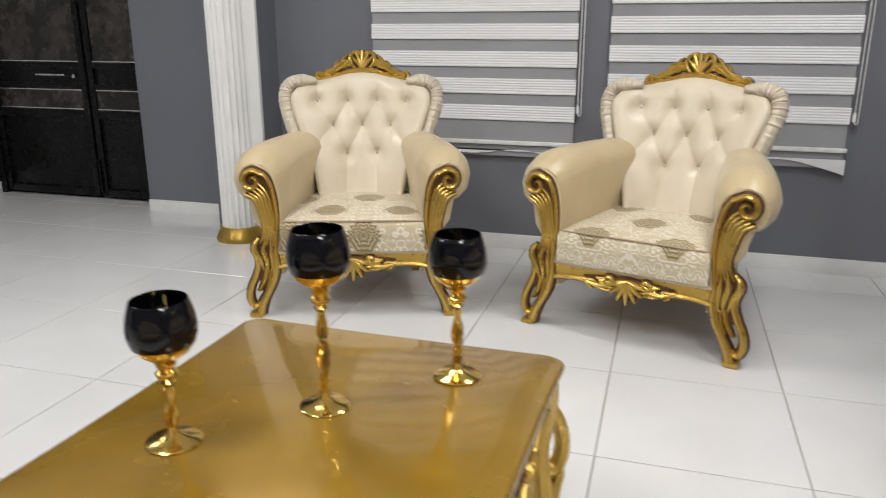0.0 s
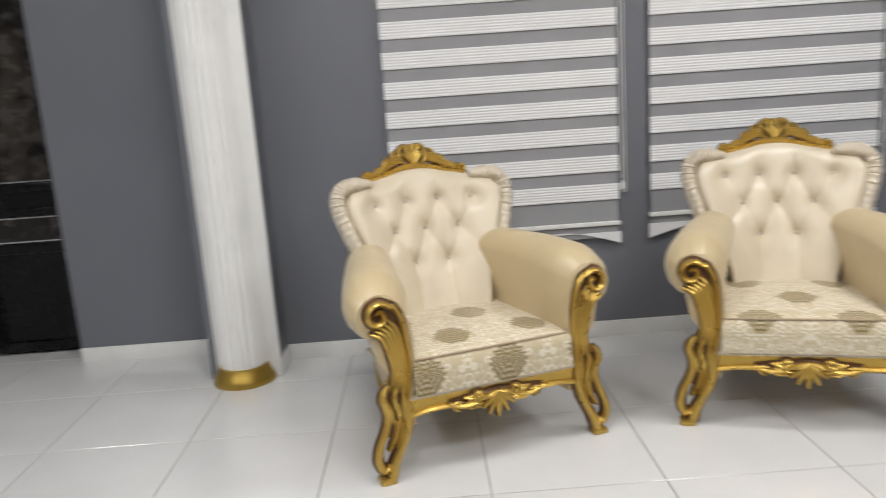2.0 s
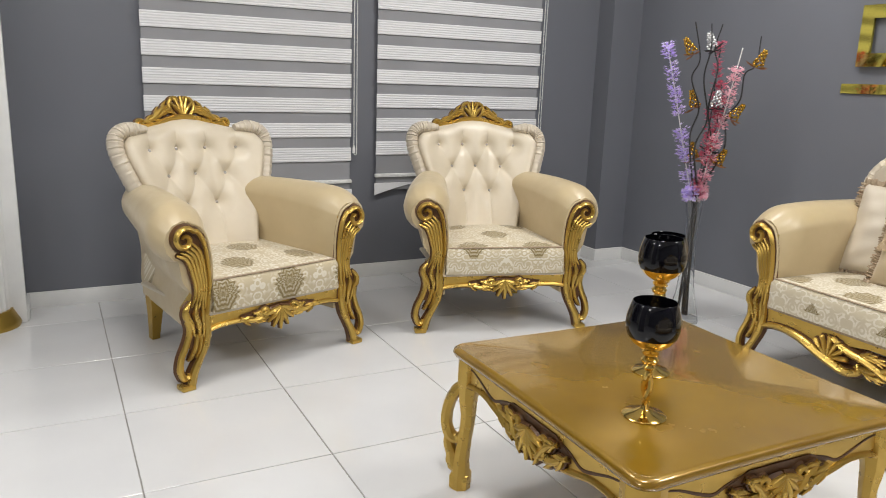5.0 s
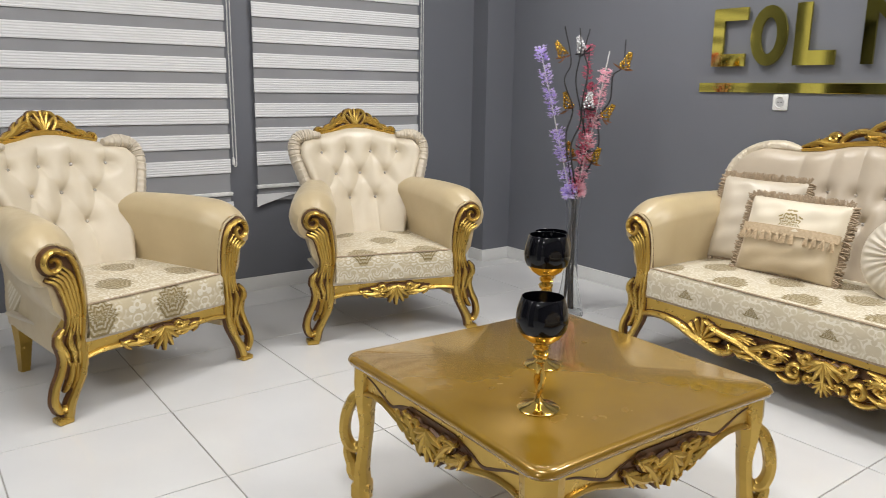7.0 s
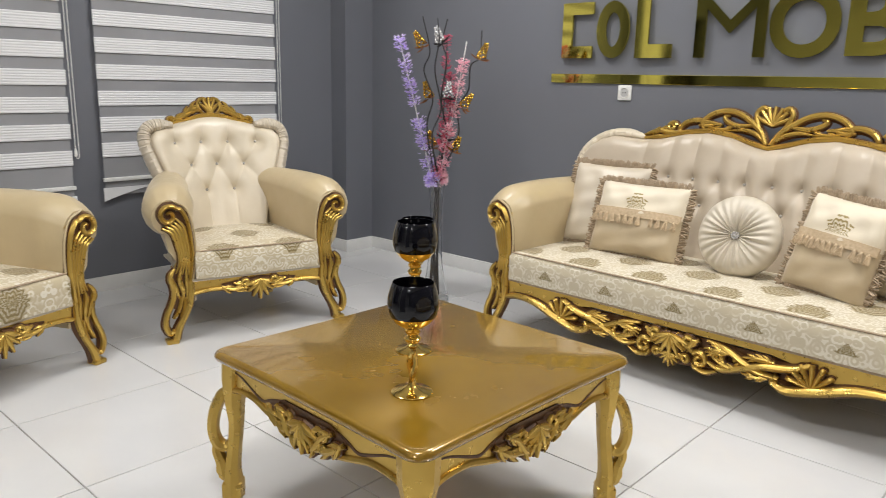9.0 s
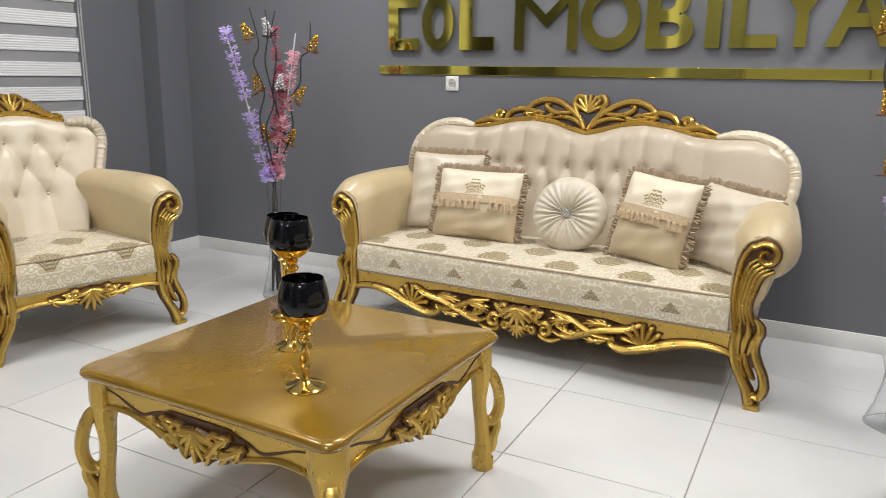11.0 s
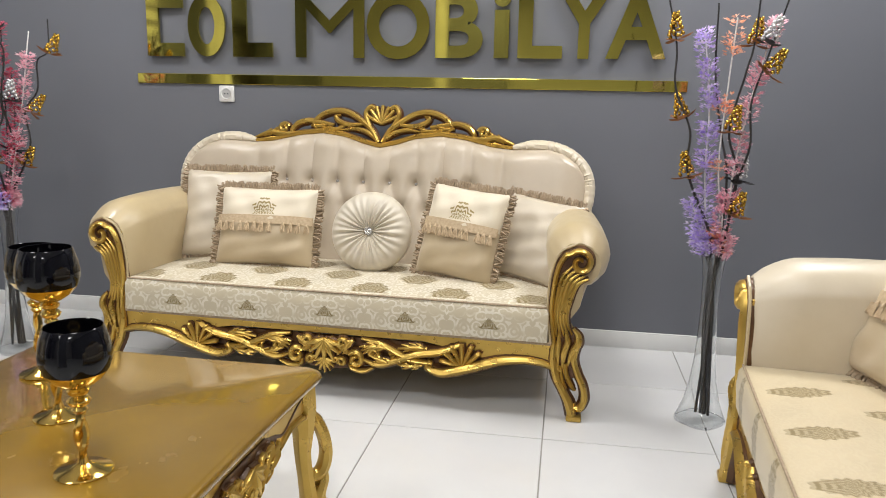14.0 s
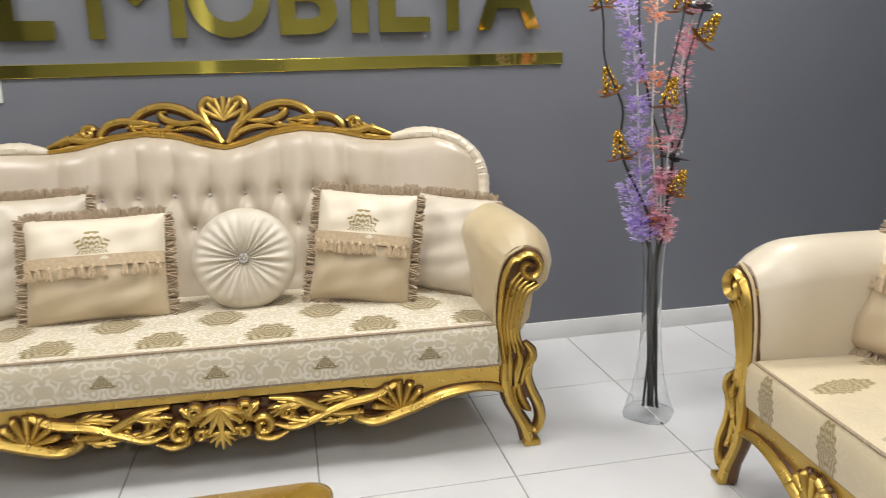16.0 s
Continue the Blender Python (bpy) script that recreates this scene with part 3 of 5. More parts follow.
def build_seat(name, W, m, label, category, sofa, seat_mat, arm_mat, group=""):
    """Armchair or sofa: W is half the distance of the front feet; front at y = 0, facing -y."""
    root = empty(name, m, label, category, group)
    for side in (1, -1):
        p = carved("front_post", root, "carved gilded post with scroll leg", post_mesh, side)
        p.location = (side * W, 0, 0)
        bm = arm_mesh(side, W, 0.70, 0.04 if sofa else 0.105)
        part("arm", bm, arm_mat, root, "padded champagne satin roll arm")
        bm = bmesh.new()
        tube(bm, [(side * (W - 0.106), -0.002, 0.30), (side * (W - 0.122), -0.002, 0.42), (side * (W - 0.118), -0.002, 0.55), (side * (W - 0.088), -0.002, 0.645), (side * (W - 0.026), -0.002, 0.684)], [0.005], seg=6)
        part("arm_piping", bm, TAN, root, "twisted cream cord")
        bm = bmesh.new()
        x = side * (W - 0.165)
        loft(bm, [[(x + sx * r, 0.63 + dy + sy * r, z) for sx, sy in ((-1, -1), (1, -1), (1, 1), (-1, 1))] for r, dy, z in ((0.018, 0.02, 0.0), (0.026, 0.0, 0.14), (0.03, 0.0, 0.215))])
        part("rear_leg", bm, GOLD_PLAIN, root, "", False)
    if sofa:
        carved("front_rail", root, "pierced carved gilded apron", rail_sofa, W)
    else:
        carved("front_rail", root, "carved gilded apron", rail_chair, W)
    part("seat_base", boxed(-W + 0.17, 0.036, 0.245, W - 0.17, 0.72, 0.288, bevel=0.01), TAN, root)
    bm = bmesh.new()
    box(bm, -W + 0.09, -0.004, 0.286, W - 0.09, 0.6, 0.301, 0.004)
    part("seat_trim", bm, FRINGE if sofa else IVORY, root, "corded trim band")
    part("seat", cushion_mesh(W - 0.118, -0.014, 0.62, 0.300, 0.437), seat_mat, root, "cream and brown medallion damask seat")
    bm = bmesh.new()
    e = W - 0.124
    tube(bm, [(-e, -0.006, 0.434), (-e / 2, -0.009, 0.435), (0, -0.009, 0.435), (e / 2, -0.009, 0.435), (e, -0.006, 0.434)], [0.0042], seg=6, per=4)
    part("seat_piping", bm, FRINGE, root)
    if sofa:
        k = W
        zt = lambda u: float(np.interp(abs(u), [0, 0.08, 0.18, 0.30, 0.42, 0.55, 0.66, 0.74, 0.82, 0.89, 0.95, 0.985, 1.0], [0.968, 0.985, 1.018, 1.032, 1.018, 0.985, 0.975, 0.985, 0.988, 0.968, 0.925, 0.87, 0.80]))
        hw = lambda z: k * float(np.interp(z, [0.4, 0.6, 0.8, 1.0], [0.94, 0.97, 0.99, 0.99]))
        xs = [(-0.455 + 0.13 * i) * k for i in range(8)]
        bt = [(x, 0.80) for x in xs] + [(x + 0.065 * k, 0.68) for x in xs[:-1]]
        cr = [((x, 0.80), (x, 1.04)) for x in xs] + [((-0.60 * k, 0.66), (-0.60 * k, 1.0)), ((0.60 * k, 0.66), (0.60 * k, 1.0))]
        cr += [((x, 0.80), (x + d * 0.065 * k, 0.68)) for i, x in enumerate(xs) for d in (1, -1) if 0 <= i + min(d, 0) < len(xs) - 1]
        cr += [((x + 0.065 * k, 0.68), (x + 0.065 * k, 0.5)) for x in xs[:-1]]
        y0, lean, nu, nv = 0.600, 0.305, 190, 52
    else:
        zt = lambda u: float(np.interp(abs(u), [0, 0.2, 0.4, 0.6, 0.78, 0.9, 0.97, 1.0], [1.028, 1.02, 1.0, 0.982, 0.975, 0.955, 0.915, 0.87]))
        hw = lambda z: float(np.interp(z, [0.42, 0.55, 0.65, 0.75, 0.85, 0.92, 1.0], [0.205, 0.235, 0.268, 0.308, 0.344, 0.360, 0.352]))
        r1, r2, r3 = 0.885, 0.765, 0.630
        bt = [(x, r1) for x in (-0.222, -0.074, 0.074, 0.222)] + [(x, r2) for x in (-0.145, 0, 0.145)] + [(-0.076, r3), (0.076, r3)]
        cr = [((a, r1), (b, r2)) for a, b in ((-0.222, -0.145), (-0.074, -0.145), (-0.074, 0), (0.074, 0), (0.074, 0.145), (0.222, 0.145))]
        cr += [((a, r2), (b, r3)) for a, b in ((-0.145, -0.076), (0, -0.076), (0, 0.076), (0.145, 0.076))]
        cr += [((a, r3), (a, 0.45)) for a in (-0.076, 0.076)] + [((a, r1), (a, r1 + 0.07)) for a in (-0.222, -0.074, 0.074, 0.222)]
        cr += [((-0.145, r2), (-0.235, 0.66)), ((0.145, r2), (0.235, 0.66))]
        y0, lean, nu, nv = 0.590, 0.36, 96, 66
    z0, wing = 0.42, 0.015 if sofa else 0.10
    bm, sink = back_meshes(hw, zt, z0, y0, lean, bt, cr, nu, nv, 0.06 if sofa else 0.09, wing)
    back = part("backrest", bm, ROSE if sofa else PEARL, root, "button-tufted pearl satin backrest")
    for bx, bz in bt:
        bm = bmesh.new()
        bmesh.ops.create_icosphere(bm, subdivisions=1, radius=0.0085, matrix=Matrix.Translation((bx, y0 + lean * (bz - z0) - wing * abs(bx / hw(bz)) ** 1.8 - 0.055 + sink(bx, bz) - 0.010, bz)))
        part("button", bm, CRYSTAL, back, "crystal button", False)
    y_of = lambda z: y0 + lean * (z - z0)
    for side in (1, -1):
        bm = bmesh.new()
        if sofa:
            pts = [(side * x * k, z) for x, z in [(0.975, 0.62), (0.996, 0.75), (0.997, 0.83), (0.970, 0.90), (0.905, 0.958), (0.82, 0.988), (0.73, 0.992), (0.64, 0.982)]]
            ruffle(bm, pts, 0.030, lambda z: y_of(z) - wing, 40)
        else:
            pts = [(side * x, z) for x, z in [(0.285, 0.60), (0.318, 0.69), (0.352, 0.79), (0.378, 0.88), (0.374, 0.94), (0.342, 0.973), (0.29, 0.982), (0.225, 0.982)]]
            ruffle(bm, pts, 0.036, lambda z: y_of(z) - wing * 0.9, 26)
        part("ruffled_border", bm, IVORY if not sofa else PEARL, root, "gathered satin border")
    yc = y_of(1.03) - 0.02
    if sofa:
        crest = carved("crest", root, "pierced carved gilded crest", crest_sofa, yc, zt)
    else:
        crest = carved("crest", root, "pierced carved gilded crest", crest_chair, yc)
    # the crest leans back with the backrest
    tilt = Matrix.Translation((0, yc, 1.0)) @ Matrix.Rotation(-math.atan(lean), 4, "X") @ Matrix.Translation((0, -yc, -1.0))
    crest.matrix_basis = tilt
    return root


# ---- the room ----
XS, YW, YB, XL = 3.54, 1.52, -4.7, -5.2
root_floor = tagged(part("floor", boxed(XL - 0.2, YB - 0.2, -0.12, XS + 0.2, 2.4, -0.004), GROUT), "white glossy porcelain tile floor with grey joints", "floor", kind="structure")


def wall(name, *boxes, label="smooth mid-grey painted wall", mat=WALL):
    bm = bmesh.new()
    for b in boxes:
        box(bm, *b)
    return tagged(part(name, bm, mat, smooth=False), label, "wall", kind="structure")


W1, W2 = (0.34, 1.40), (1.67, 2.74)
WZ0, WZ1 = 0.72, 2.1
wall("wall_window", (-0.34, YW, 0, W1[0], YW + 0.22, CEIL), (W1[1], YW, 0, W2[0], YW + 0.22, CEIL), (W2[1], YW, 0, XS, YW + 0.22, CEIL),
     (W1[0], YW, 0, W1[1], YW + 0.22, WZ0), (W1[0], YW, WZ1, W1[1], YW + 0.22, CEIL), (W2[0], YW, 0, W2[1], YW + 0.22, WZ0), (W2[0], YW, WZ1, W2[1], YW + 0.22, CEIL))
wall("wall_sofa", (XS, YB, 0, XS + 0.2, YW + 0.22, CEIL))
wall("wall_pier_corner", (3.29, 1.36, 0, XS, YW, CEIL))
wall("wall_pier_far", (-0.69, 1.30, 0, -0.34, 2.2, CEIL))
wall("wall_pier_near", (-0.69, -1.80, 0, -0.34, -1.22, CEIL))
wall("wall_door", (-1.52, 1.72, 0, -0.69, 2.2, CEIL), (XL, 1.72, 0, -3.06, 2.2, CEIL), (-3.06, 1.72, 2.15, -1.52, 2.2, CEIL))
wall("wall_back", (XL, YB - 0.2, 0, XS + 0.2, YB, CEIL))
# unseen closing wall, kept pale as fill and for the mirror letters
wall("wall_hall", (XL - 0.2, YB - 0.2, 0, XL, 2.2, CEIL), label="unseen hall wall, added pale to brighten the room", mat=FILL_WALL)
tagged(part("ceiling", boxed(XL - 0.2, YB - 0.2, CEIL, XS + 0.2, 2.4, CEIL + 0.1), CEILING, smooth=False), "plain white painted ceiling", "ceiling", kind="structure")
wall("wall_outside", (-3.2, 2.2, -0.1, -1.4, 2.3, 2.4), label="dark outer closure behind the door")


def skirting(name, *runs):
    """White skirting boards: x0, y0, x1, y1 of each."""
    bm = bmesh.new()
    for r in runs:
        box(bm, r[0], r[1], -0.003, r[2], r[3], 0.085, 0.004)
    tagged(part(name, bm, WHITE), "low white glossy skirting board", "skirting", kind="structure")


T = 0.014
skirting("baseboard", (-0.34, YW - T, 3.29, YW), (3.29 - T, 1.36 - T, XS, 1.36), (3.29 - T, 1.36, 3.29, YW - T), (XS - T, YB, XS, 1.36 - T), (-1.52, 1.72 - T, -0.69, 1.72), (XL, 1.72 - T, -3.06, 1.72),
         (-0.34, 1.31, -0.34 + T, YW - T), (-0.34, -1.80, -0.34 + T, -1.20), (XL, YB, XS - T, YB + T), (-3.06, 1.72, -3.06 + T, 1.93))


def pilaster(m, label):
    """Fluted half column on a flat board, with a round gilded foot; its face looks along -y."""
    root = empty("pilaster", m, label, "pilaster", "pilasters of the passage")
    part("board", boxed(-0.138, -0.03, 0.0, 0.182, 0.0, CEIL, bevel=0.006), WHITE, root)
    bm = bmesh.new()
    ring = []
    n, flutes = 96, 11
    for k in range(n + 1):
        a = math.pi + math.pi * k / n
        g = abs(math.sin(flutes * (a - math.pi)))
        r = 0.118 - 0.010 * (g ** 0.6)
        ring.append((r * math.cos(a), -0.03 + r * math.sin(a)))
    loft(bm, [[(x, y, z) for x, y in ring] for z in (0.06, CEIL)])
    part("shaft", bm, WHITE, root, "fluted white half-column shaft")
    bm = bmesh.new()
    prof = [(0.0, 0.0), (0.152, 0.0), (0.156, 0.012), (0.150, 0.03), (0.136, 0.055), (0.126, 0.075), (0.122, 0.086), (0.0, 0.088)]
    for k0, k1 in zip(range(24), range(1, 25)):
        for (r0, z0), (r1, z1) in zip(prof, prof[1:]):
            A, B = math.pi + math.pi * k0 / 24, math.pi + math.pi * k1 / 24
            q = [(r0 * math.cos(A), -0.03 + r0 * math.sin(A), z0), (r0 * math.cos(B), -0.03 + r0 * math.sin(B), z0), (r1 * math.cos(B), -0.03 + r1 * math.sin(B), z1), (r1 * math.cos(A), -0.03 + r1 * math.sin(A), z1)]
            bm.faces.new([bm.verts.new(p) for p in q])
    bmesh.ops.remove_doubles(bm, verts=bm.verts, dist=1e-5)
    part("foot", bm, GOLD_PLAIN, root, "round gilded foot moulding")
    return root


pilaster(pose(-0.515, 1.30, 0), "white fluted half column with gilded foot by window wall")
pilaster(pose(-0.515, -1.22, 0, 0, 0, 180), "white fluted half column with gilded foot on pier")


def lamp(x, y, share):
    root = empty("ceiling_light", pose(x, y, CEIL), "square white ceiling panel light, switched on", "ceiling light", "ceiling panel lights")
    bm = bmesh.new()
    for b in ((-0.31, -0.31, 0.31, -0.29), (-0.31, 0.29, 0.31, 0.31), (-0.31, -0.29, -0.29, 0.29), (0.29, -0.29, 0.31, 0.29)):
        box(bm, b[0], b[1], -0.03, b[2], b[3], 0.0, 0.003)
    part("frame", bm, PLASTIC, root)
    n = Nodes("lit_diffuser")
    n.set(Base_Color=(0.9, 0.9, 0.9), Emission_Color=(1.0, 0.96, 0.90), Emission_Strength=5.0)
    part("diffuser", boxed(-0.29, -0.29, -0.012, 0.29, 0.29, -0.002), n.m, root, "glowing white diffuser")
    light = bpy.data.lights.new("panel_lamp", "AREA")
    light.shape, light.size, light.energy, light.color = "SQUARE", 0.56, LAMP_POWER * share, (0.985, 0.98, 0.968)
    ob = new("panel_lamp", light)
    ob.location = (x, y, CEIL - 0.035)


for spot in LAMP_SPOTS:
    lamp(*spot)


# ---- windows and blinds ----
def window(name, x0, x1):
    root = empty(name, pose(0, 0, 0), "white framed window, dark night outside", "window")
    root["kind"] = "structure"
    bm = bmesh.new()
    y0, y1 = YW + 0.06, YW + 0.13
    mid = (x0 + x1) / 2
    for b in ((x0, WZ0, x0 + 0.06, WZ1), (x1 - 0.06, WZ0, x1, WZ1), (x0 + 0.06, WZ0, x1 - 0.06, WZ0 + 0.06), (x0 + 0.06, WZ1 - 0.06, x1 - 0.06, WZ1), (mid - 0.06, WZ0 + 0.06, mid + 0.06, WZ1 - 0.06)):
        box(bm, b[0], y0, b[1], b[2], y1, b[3], 0.004)
    part("window_frame", bm, WHITE, root)
    for a, b in ((x0 + 0.06, mid - 0.06), (mid + 0.06, x1 - 0.06)):
        part("pane", boxed(a, y0 + 0.03, WZ0 + 0.06, b, y0 + 0.036, WZ1 - 0.06), NIGHT, root, smooth=False)
    part("window_sill", boxed(x0, YW + 0.002, WZ0, x1, YW + 0.06, WZ0 + 0.018, bevel=0.004), WHITE, root)


window("window_1", *W1)
window("window_2", *W2)


def blind(x0, x1, top_stripe, zbar, zlow, label):
    """Zebra roller blind: opaque ribbed stripes and sheer bands, bottom bar, wavy hem and bead chain."""
    root = empty("zebra_blind", pose(0, 0, 0), label, "blind", "zebra blinds")
    y = YW - 0.03
    part("cassette", boxed(x0 - 0.01, y - 0.05, 2.14, x1 + 0.01, YW, 2.24, bevel=0.012), PLASTIC, root)
    pitch, white = 0.1445, 0.082
    z = top_stripe + 3 * pitch
    while z - white > zbar + 0.01:
        bm = bmesh.new()
        n = 12
        rows = []
        for k in range(n + 1):
            zz = z - white * k / n
            rows.append((y - 0.004 - 0.0022 * (k % 2), zz))
        ring = rows + [(y + 0.002, rows[-1][1]), (y + 0.002, rows[0][1])]
        loft(bm, [[(x, yy, zz) for yy, zz in ring] for x in (x0, x1)])
        part("stripe", bm, STRIPE, root, smooth=False)
        z -= pitch
    bm = bmesh.new()
    box(bm, x0 + 0.004, y + 0.004, zlow + 0.03, x1 - 0.004, y + 0.0055, 2.15)
    part("sheer_cloth", bm, SHEER, root, "grey see-through bands", False)
    # the rear layer of stripes, a little lower than the front one
    bm = bmesh.new()
    z = top_stripe + 3 * pitch - 0.030
    while z - white > zbar + 0.01:
        box(bm, x0 + 0.006, y + 0.012, z - white, x1 - 0.006, y + 0.014, z)
        z -= pitch
    part("rear_stripes", bm, SHEER, root, smooth=False)
    part("bottom_bar", boxed(x0 - 0.006, y - 0.012, zbar - 0.012, x1 + 0.006, y + 0.01, zbar + 0.010, bevel=0.004), PLASTIC, root)
    bm = bmesh.new()
    xs = np.linspace(x0 - 0.008, x1 + 0.008, 41)
    hem = []
    for x in xs:
        s = 2 * (x - x0) / (x1 - x0) - 1
        hem.append((x, zlow + 0.055 * (1 - abs(s) ** 5) - 0.014 * math.cos(2 * math.pi * s) * (1 - abs(s) ** 5)))
    up = [(x, zbar - 0.014 - 0.034) for x in xs[::-1]]
    slab(bm, hem + up, y - 0.003, y + 0.001)
    part("wavy_hem", bm, STRIPE, root, "white wavy valance hem", False)
    bm = bmesh.new()
    for dx in (0.016, 0.034):
        tube(bm, [(x1 + dx, y - 0.01, 2.16), (x1 + dx - 0.002, y - 0.012, 1.4), (x1 + dx, y - 0.012, 0.80)], [0.0024], seg=6)
    tube(bm, [(x1 + 0.016, y - 0.012, 0.80), (x1 + 0.020, y - 0.012, 0.785), (x1 + 0.030, y - 0.012, 0.785), (x1 + 0.034, y - 0.012, 0.80)], [0.0024], seg=6)
    part("chain", bm, PLASTIC, root, "white bead chain")
    bm = bmesh.new()
    lathe(bm, [(0.001, 0.0), (0.009, 0.006), (0.008, 0.035), (0.004, 0.05)], 12, (x1 + 0.016, y - 0.012, 0.79))
    part("weight", bm, PLASTIC, root)


blind(0.282, 1.446, 1.694, 0.622, 0.515, "white and grey zebra roller blind, lowered, behind armchair")
blind(1.612, 2.79, 1.729, 0.652, 0.53, "white and grey zebra roller blind, lowered, near room corner")


# ---- street door ----
def street_door():
    root = empty("door_1", pose(0, 0, 0), "black steel double door with etched glass, closed", "door")
    root["kind"] = "structure"
    y = 1.95
    bm = bmesh.new()
    box(bm, -3.06, y - 0.03, 0, -3.0, y + 0.05, 2.15, 0.004), box(bm, -1.58, y - 0.03, 0, -1.52, y + 0.05, 2.15, 0.004), box(bm, -3.0, y - 0.03, 2.08, -1.58, y + 0.05, 2.15, 0.004)
    part("door_frame", bm, BLACK_STEEL, root)
    for x0, x1 in ((-2.995, -2.125), (-2.105, -1.585)):
        leaf = part("leaf", boxed(x0, y, 0.02, x1, y + 0.035, 2.07, bevel=0.004), BLACK_STEEL, root)
        bm = bmesh.new()
        for a, b in ((0.02, 0.075), (0.60, 0.66), (0.815, 0.855), (0.955, 1.0), (2.0, 2.07)):
            box(bm, x0 + 0.05, y - 0.016, a, x1 - 0.05, y, b, 0.005)
        box(bm, x0, y - 0.018, 0.02, x0 + 0.05, y, 2.07, 0.005), box(bm, x1 - 0.05, y - 0.018, 0.02, x1, y, 2.07, 0.005)
        part("rails", bm, BLACK_STEEL, leaf)
        for a, b in ((0.665, 0.810), (1.005, 1.995)):
            part("pane", boxed(x0 + 0.053, y - 0.006, a, x1 - 0.053, y - 0.001, b), DOOR_GLASS, leaf, "etched dark glass", False)
            bm = bmesh.new()
            for q in ((x0 + 0.053, a, x1 - 0.053, a + 0.008), (x0 + 0.053, b - 0.008, x1 - 0.053, b)):
                box(bm, q[0], y - 0.013, q[1], q[2], y - 0.0065, q[3])
            part("bead", bm, SILVER, leaf, "", False)
    bm = bmesh.new()
    lathe(bm, [(0.001, -0.13), (0.010, -0.12), (0.006, -0.105), (0.011, -0.09), (0.008, -0.07), (0.011, 0), (0.008, 0.07), (0.011, 0.09), (0.006, 0.105), (0.010, 0.12), (0.001, 0.13)], 14)
    bmesh.ops.transform(bm, matrix=pose(-2.40, y - 0.06, 0.915, 0, 90, 0), verts=bm.verts)
    for dx in (-0.08, 0.08):
        tube(bm, [(-2.40 + dx, y - 0.06, 0.915), (-2.40 + dx, y - 0.03, 0.905), (-2.40 + dx, y, 0.905)], [0.006], seg=8)
    part("door_handle", bm, SILVER, root, "turned chrome pull handle")
    bm = bmesh.new()
    lathe(bm, [(0.0, 0.0), (0.016, 0.0), (0.014, 0.012), (0.0, 0.014)], 14)
    bmesh.ops.transform(bm, matrix=pose(-2.22, y - 0.018, 0.905, 90, 0, 0), verts=bm.verts)
    part("lock", bm, SILVER, root)
    part("bolt", boxed(-2.10, y - 0.035, 0.05, -2.085, y - 0.018, 0.30, bevel=0.004), BLACK_STEEL, root)


street_door()


